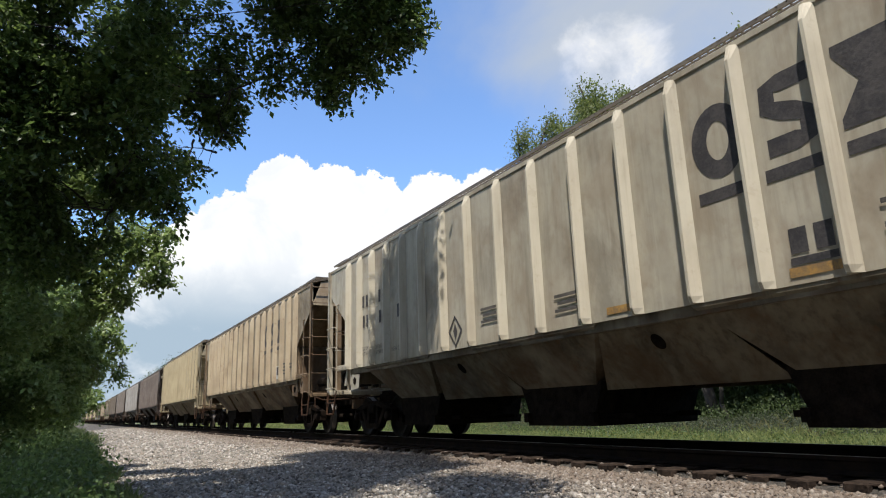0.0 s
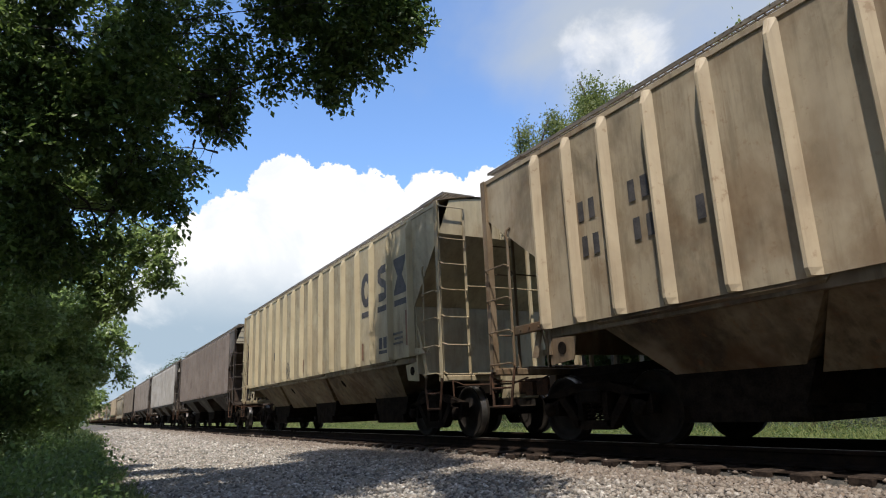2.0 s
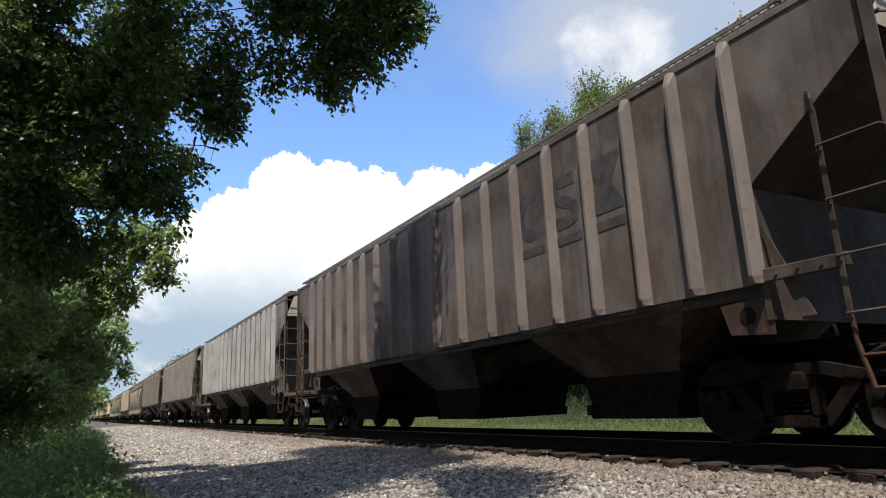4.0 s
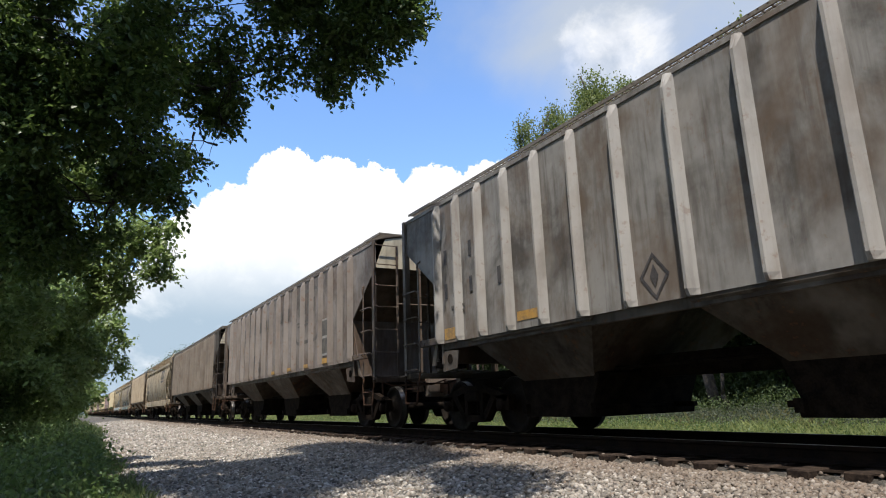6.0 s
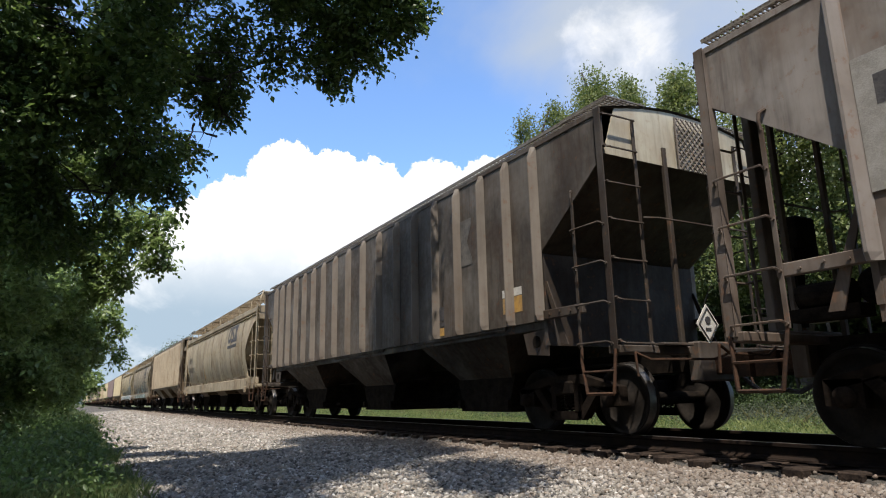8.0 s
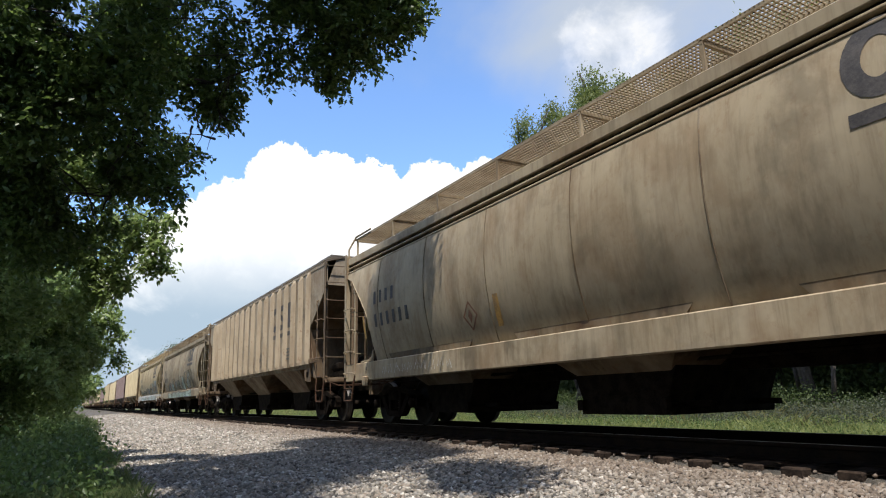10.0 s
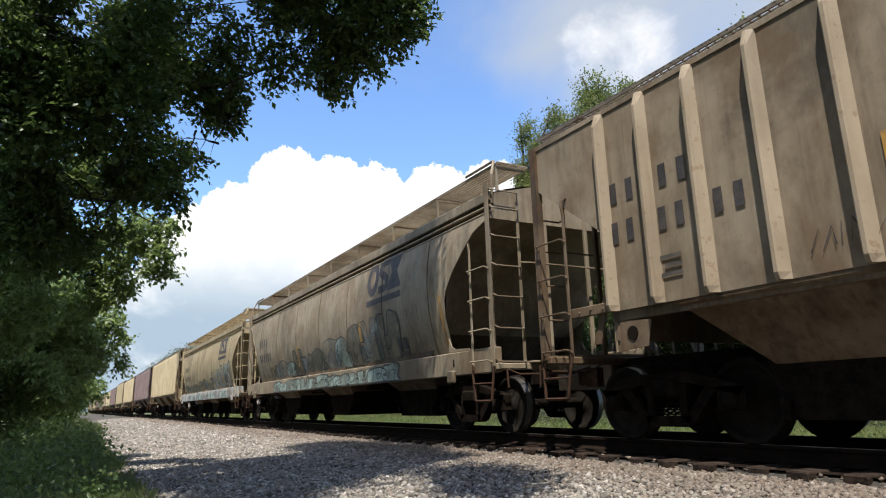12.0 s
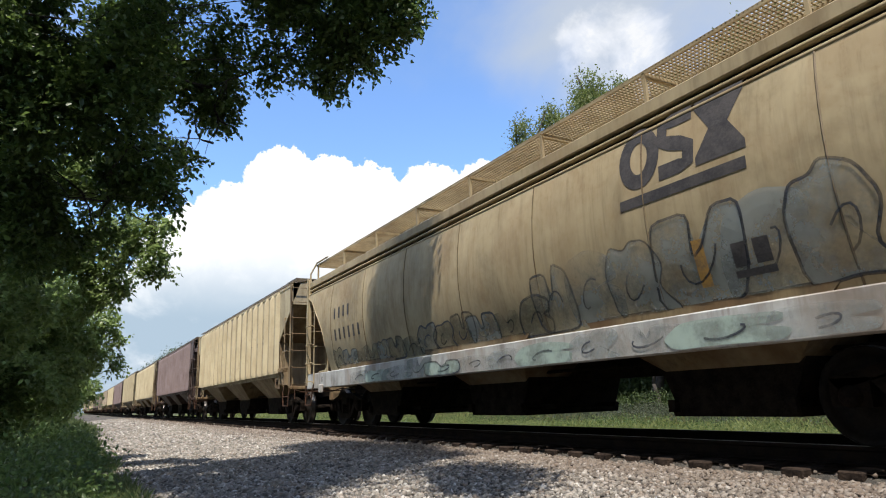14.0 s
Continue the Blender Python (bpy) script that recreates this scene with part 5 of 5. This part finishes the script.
def tree(label, base, height, radius, masses, twigs, per, size, mat, seed, spread=0.16, gaps=0.42, category="tree", group="", spray=0.0):
    """Trunk, limbs to each mass of foliage, and leaves in clumps with gaps between them."""
    rng = np.random.default_rng(seed)
    t = thing("tree", label, category, group)
    bx, by = base
    bz = ground_height(bx, by) - 0.1
    trunk = Shape()
    pts = limb_path(rng, (bx, by, bz), (bx + rng.normal(0, 0.3), by + rng.normal(0, 0.3), height), 0.03, 9)
    taper(trunk, pts, radius, radius * 0.2, 10)
    part("trunk", trunk, BARK, t, smooth=True)
    cents = []
    total = sum((r[0] * r[1] * r[2]) ** 0.72 for _, r in masses)
    hub = {}
    for c, r in masses:
        limb = Shape()
        near = [h for h in hub if math.dist(h, c) < 2.6 and h[2] <= c[2] + 0.8]
        small = r[0] < 1.0
        if small and near:
            start, thick = min(near, key=lambda h: math.dist(h, c)), radius * 0.07
        else:
            j = min(range(len(pts)), key=lambda i: abs(pts[i][2] - (c[2] - 0.25 * math.dist(pts[i][:2], c[:2]))))
            start, thick = pts[max(1, j)], radius * (0.13 if small else 0.3)
        hub[c] = r
        way = limb_path(rng, start, c, 0.10)
        taper(limb, way[:4] if small else way, thick, radius * 0.035, 6)
        k = max(6, int(twigs * (r[0] * r[1] * r[2]) ** 0.72 / total))
        u = rng.normal(0, 1, (k * 3, 3))
        u /= np.linalg.norm(u, axis=1, keepdims=True)
        p = np.array(c) + u * np.array(r) * rng.uniform(0.2, 1.12, (k * 3, 1)) ** 0.6
        keep = [i for i in range(len(p)) if noise.noise(tuple(p[i] * 0.9 + seed)) > ((gaps if r[0] > 0.8 else gaps - 0.16) - 0.5) * 1.2 and p[i][2] > ground_height(p[i][0], p[i][1])][:k]
        p = p[keep]
        cents.append(p)
        for q in p[:: max(1, len(p) // (4 if small else 14))]:
            taper(limb, limb_path(rng, way[3 if small else rng.integers(4, 7)], q * 0.8 + np.array(c) * 0.2, 0.1, 4), radius * 0.03, radius * 0.012, 4)
        part("limb", limb, BARK, t)
    v, f = leaf_sprays(np.concatenate(cents), per, spray, size, rng) if spray else leaf_cloud(np.concatenate(cents), per, spread, size, rng)
    raw_mesh("crown", v, f, mat, "", "", t)
    return t


def blades(name, label, x0, x1, y0, y1, count, height, mat, seed, clump=0.0, category="grass", thick=1.0):
    rng = np.random.default_rng(seed)
    p = np.stack([rng.uniform(x0, x1, count), rng.uniform(y0, y1, count)], 1)
    if clump:
        keep = np.array([noise.noise((a * clump, b * clump, seed)) > -0.12 for a, b in p])
        p = p[keep]
    n = len(p)
    z = np.array([ground_height(a, b) for a, b in p]) - 0.02
    h = height * rng.uniform(0.4, 1.3, n) * np.array([0.85 + 0.9 * noise.noise((a * 0.45, b * 0.6, seed + 9)) for a, b in p])
    lean = rng.normal(0, 0.35, (n, 2)) * h[:, None]
    w = (0.003 + 0.005 * rng.random(n) + height * 0.004) * thick
    a = rng.uniform(0, 6.28, n)
    sx, sy = np.cos(a) * w, np.sin(a) * w
    A = np.stack([p[:, 0] - sx, p[:, 1] - sy, z], 1)
    B = np.stack([p[:, 0] + sx, p[:, 1] + sy, z], 1)
    C = np.stack([p[:, 0] + lean[:, 0] * 0.4 + sx * 0.7, p[:, 1] + lean[:, 1] * 0.4 + sy * 0.7, z + h * 0.6], 1)
    D = np.stack([p[:, 0] + lean[:, 0], p[:, 1] + lean[:, 1], z + h], 1)
    v = np.stack([A, B, C, D], 1).reshape(-1, 3)
    f = (np.array([(0, 1, 2), (0, 2, 3)])[None] + 4 * np.arange(n)[:, None, None]).reshape(-1, 3)
    return raw_mesh(name, v, f, mat, label, category)


def build_near_trees():
    def lumps(rows):
        return [((x, y, z), (r * 1.05, r * 1.05, r)) for x, y, z, r in rows]
    bough = ((-6.61, -4.07, 5.39, 0.43), (-6.43, -3.88, 5.22, 0.2), (-6.83, -4.37, 5.19, 0.47), (-7.16, -4.62, 4.94, 0.4), (-6.95, -4.39, 4.77, 0.24), (-7.29, -4.74, 4.67, 0.26), (-7.25, -4.58, 4.52, 0.1), (-7.40, -4.85, 5.3, 0.45), (-7.67, -5.29, 4.87, 0.31), (-7.6, -5.1, 5.75, 0.42), (-7.24, -4.91, 6.14, 0.89), (-6.64, -4.21, 5.98, 0.65))
    hanging = ((-8.35, -5.8, 4.29, 0.34), (-8.17, -5.61, 4.12, 0.15), (-8.45, -5.84, 3.98, 0.24), (-8.76, -6.09, 4.24, 0.39), (-8.76, -6.14, 3.92, 0.2), (-8.5, -5.9, 4.8, 0.42), (-9.21, -6.41, 5.01, 0.68), (-8.25, -5.75, 5.35, 0.36), (-9.02, -6.48, 5.87, 0.89))
    heart = ((-7.98, -7.23, 4.76, 0.88), (-8.30, -7.74, 3.92, 0.86), (-8.22, -6.83, 3.70, 0.58), (-7.99, -6.53, 3.20, 0.29), (-7.89, -6.38, 2.93, 0.15), (-8.68, -7.00, 3.09, 0.52), (-7.83, -7.96, 4.70, 0.75), (-8.77, -7.77, 2.94, 0.75), (-7.74, -7.54, 5.58, 0.99), (-7.99, -8.06, 3.59, 0.56), (-8.08, -7.61, 4.24, 0.61), (-8.94, -6.96, 2.80, 0.37), (-7.63, -7.04, 3.99, 0.49), (-9.0, -7.32, 3.29, 0.5), (-8.82, -7.67, 3.4, 0.55), (-9.19, -7.83, 2.76, 0.56), (-9.46, -7.16, 2.98, 0.38))
    tree("broad-leaved tree whose branches hang over the verge", (-8.0, -11.0), 12.5, 0.26, lumps(bough + hanging + heart), 6000, 14, 0.086, LEAF, 11, gaps=0.47, spray=0.38)
    tree("tall broad-leaved tree standing over the verge", (-8.6, -11.5), 15.0, 0.3,
         [((-9.2, -3.45, 8.65), (1.3, 0.5, 1.4)), ((-7.85, -5.2, 9.2), (1.4, 0.9, 1.0)), ((-6.5, -6.0, 8.7), (2.0, 1.05, 0.9)), ((-3.6, -5.3, 7.7), (1.15, 0.6, 0.5)), ((-2.75, -5.75, 7.5), (0.8, 0.45, 0.4)), ((-6.0, -6.6, 9.6), (2.15, 1.15, 1.2)), ((-4.7, -7.5, 8.6), (1.3, 0.7, 0.8)), ((-7.0, -12.2, 12.0), (3.0, 2.0, 1.8)), ((-5.6, -11.6, 9.2), (2.4, 1.8, 1.5)), ((-3.7, -8.2, 7.9), (1.6, 0.8, 0.8)), ((-6.2, -7.7, 7.6), (1.1, 0.6, 0.5)), ((-9.0, -5.5, 10.0), (1.7, 0.8, 0.7)), ((-7.0, -4.95, 9.6), (1.4, 0.65, 0.6))],
         9800, 13, 0.125, LEAF, 13, 0.15, 0.30)
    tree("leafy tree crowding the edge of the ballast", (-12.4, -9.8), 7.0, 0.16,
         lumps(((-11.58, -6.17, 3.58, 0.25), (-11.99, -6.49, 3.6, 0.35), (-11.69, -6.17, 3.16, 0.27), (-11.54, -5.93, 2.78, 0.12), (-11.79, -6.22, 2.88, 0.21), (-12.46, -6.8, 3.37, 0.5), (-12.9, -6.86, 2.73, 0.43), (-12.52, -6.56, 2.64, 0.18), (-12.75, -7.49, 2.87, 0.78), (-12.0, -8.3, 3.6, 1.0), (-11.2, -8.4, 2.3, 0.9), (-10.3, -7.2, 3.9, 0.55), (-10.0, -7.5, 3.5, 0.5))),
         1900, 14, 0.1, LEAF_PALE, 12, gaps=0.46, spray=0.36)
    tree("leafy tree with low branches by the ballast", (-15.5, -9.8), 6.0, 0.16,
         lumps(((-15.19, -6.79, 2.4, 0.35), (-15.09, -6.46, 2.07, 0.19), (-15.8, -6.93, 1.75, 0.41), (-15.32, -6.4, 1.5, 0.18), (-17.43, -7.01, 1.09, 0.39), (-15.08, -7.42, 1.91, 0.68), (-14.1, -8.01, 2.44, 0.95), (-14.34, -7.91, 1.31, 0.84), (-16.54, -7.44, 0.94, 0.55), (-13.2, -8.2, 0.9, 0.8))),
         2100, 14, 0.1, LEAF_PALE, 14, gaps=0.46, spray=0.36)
    for i, (x, y, h) in enumerate(((-19, -9.9, 6.0), (-24, -9.8, 6.5), (-30, -9.7, 7), (-37, -9.6, 7.5), (-46, -9.6, 8), (-57, -9.8, 9), (-72, -10, 10), (-92, -10.5, 11), (-118, -11, 12), (-150, -11.5, 13))):
        r = 2.4 + 0.15 * i
        # first five trees use the leaves with sunlight in their colour
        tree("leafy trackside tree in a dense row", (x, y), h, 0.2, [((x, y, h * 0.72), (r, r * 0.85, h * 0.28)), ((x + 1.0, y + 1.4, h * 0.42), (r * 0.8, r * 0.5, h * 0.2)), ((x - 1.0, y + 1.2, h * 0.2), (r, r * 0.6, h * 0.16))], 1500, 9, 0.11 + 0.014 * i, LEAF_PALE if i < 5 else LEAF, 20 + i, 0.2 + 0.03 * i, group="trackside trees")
    # unseen trees behind the eye, added to keep sky light off the train
    for i in range(11):
        x, y, h = -5 + 5.0 * i + 1.2 * math.sin(i * 2.1), -14.5 - 1.2 * math.cos(i * 1.7), 12.5 + 1.2 * math.sin(i * 3.3)
        tree("leafy tree in an unseen belt added to block sky light", (x, y), h, 0.24, [((x, y, h * 0.78), (3.0, 2.2, h * 0.22)), ((x + 0.8, y + 0.4, h * 0.48), (3.3, 2.2, h * 0.22)), ((x - 0.6, y + 0.6, h * 0.18), (3.2, 2.0, h * 0.19))], 800, 9, 0.34, LEAF_FAR, 45 + i, 0.4, group="trackside trees")


def shrubs(label, x0, x1, y0, y1, height, count, per, size, mat, seed):
    """A belt of undergrowth: clumps thick at the ground, thin and uneven on top."""
    rng = np.random.default_rng(seed)
    p = np.stack([rng.uniform(x0, x1, count), rng.uniform(y0, y1, count), np.zeros(count)], 1)
    top = np.array([height * (0.62 + 0.55 * noise.noise((a * 0.33, b * 0.3, seed))) for a, b, _ in p])
    p[:, 2] = np.array([ground_height(a, b) for a, b, _ in p]) + np.clip(top, 0.15, None) * rng.random(count) ** 0.8
    v, f = leaf_cloud(p, per, size * 1.6, size, rng)
    return raw_mesh("undergrowth", v, f, mat, label, "undergrowth")


def build_far_side():
    rng = random.Random(4)
    spots = [(-23.9, 15.6, 17.6, 1.6), (-26.6, 15.6, 16.6, 1.6), (-29.3, 15.6, 17.0, 1.3), (-21.6, 15.8, 16.0, 1.2), (-18.3, 15.8, 14.9, 1.4), (-14.0, 15.8, 15.4, 2.4), (-10.6, 15.8, 14.6, 2.4)]
    spots += [(2 - i * 4.6 + rng.uniform(-1, 1), 18.5 + rng.uniform(0, 3), 12.4 + rng.uniform(-1.2, 1.0), 3.2) for i in range(5)]
    spots += [(-35 - i * 6 + rng.uniform(-1.5, 1.5), 17.5 + rng.uniform(0, 5), 11.5 + rng.uniform(-1.5, 1.0), 3.2) for i in range(14)]
    for i, (x, y, h, r) in enumerate(spots):
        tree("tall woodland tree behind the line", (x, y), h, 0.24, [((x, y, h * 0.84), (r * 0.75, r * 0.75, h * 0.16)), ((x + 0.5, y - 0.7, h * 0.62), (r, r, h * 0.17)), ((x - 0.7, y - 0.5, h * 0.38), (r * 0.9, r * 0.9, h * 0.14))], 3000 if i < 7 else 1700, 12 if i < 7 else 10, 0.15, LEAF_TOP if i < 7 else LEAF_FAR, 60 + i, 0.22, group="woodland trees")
    for i, (x, h, r) in enumerate(((-146, 13.4, 4.5), (-160, 15.0, 5), (-176, 14.6, 5), (-196, 14.6, 6), (-222, 13.5, 6))):
        tree("distant woodland tree rising behind the train", (x, 15), h, 0.3, [((x, 15, h * 0.8), (r, r * 0.8, h * 0.2)), ((x, 15, h * 0.45), (r, r * 0.8, h * 0.24))], 600, 9, 0.36, LEAF_FAR, 160 + i, 0.5, group="woodland trees")
    for i in range(16):
        x, y = -1 - i * 2.7 + rng.uniform(-0.8, 0.8), 14.4 + rng.uniform(0, 2.4)
        tree("slim young tree at the edge of the wood", (x, y), 6.5, 0.09, [((x, y, 5.6), (1.6, 1.4, 1.5)), ((x, y, 3.9), (1.2, 1.0, 0.9))], 200, 9, 0.15, LEAF_FAR, 90 + i, 0.24, group="young trees")
    shrubs("dark undergrowth below the wood", -70, 6, 17.0, 22, 4.2, 17000, 6, 0.22, LEAF_FAR, 2)
    shrubs("weedy undergrowth at the edge of the wood", -60, 4, 12.6, 15.5, 1.2, 8000, 6, 0.085, LEAF_FAR, 3)
    shrubs("distant woods along the line", -420, -70, 22, 60, 15, 5000, 5, 1.1, LEAF_FAR, 4)
    shrubs("distant woods along the line", -700, -150, -60, -12, 17, 5000, 5, 1.5, LEAF_FAR, 5)
    shrubs("thick leafy wood behind the young trees", -45, 10, 19.5, 23.5, 11, 11000, 7, 0.42, LEAF_FAR, 7)
    shrubs("dense wood behind the tree line", -75, 14, 22, 32, 12, 14000, 6, 0.7, LEAF_FAR, 6)


def build_verge():
    shrubs("low leafy shrubs on the verge", -24, -7.5, -8.6, -6.75, 0.8, 2600, 7, 0.07, LEAF_SHRUB, 8)
    blades("verge_grass", "long green grass on the verge", -30, -5.5, -9.5, -6.35, 52000, 0.17, GRASS, 1, 0.8, thick=0.55)
    blades("verge_grass", "rough grass along the foot of the trees", -90, -30, -9.0, -5.9, 14000, 0.32, GRASS, 2, 0.5)
    blades("far_grass", "sunlit rough grass beyond the track", -40, 3, 4.3, 13.5, 170000, 0.21, MEADOW, 3, thick=0.5)
    blades("far_grass", "sunlit rough grass further along the line", -90, -40, 4.0, 13.5, 18000, 0.32, MEADOW, 6, thick=2.0)
    shrubs("greyish weeds among the grass", -24, 2, 7.0, 13, 0.75, 7500, 6, 0.06, LEAF_WEED, 12)
    blades("far_grass", "dry grass stalks among the green beyond the track", -50, 3, 7.0, 14, 9000, 0.4, STRAW, 4, 0.4, thick=0.7)
    shrubs("patchy green weeds beyond the track", -40, 3, 4.6, 9.0, 0.42, 4200, 6, 0.05, LEAF_SHRUB, 31)
    pole = thing("utility_pole", "weathered timber utility pole beside the line", "pole")
    part("pole", Shape().rod((-150, -2.9 - 4.5, -0.4), (-150, -2.9 - 4.5, 10.4), 0.16, 8, 0.11), WOOD, pole)
    part("crossarm", Shape().box(-150.06, -149.94, -8.6, -6.2, 9.6, 9.75), WOOD, pole)


build_ground()
build_track()
build_train()
build_near_trees()
build_far_side()
build_verge()
build_stones()
motions()
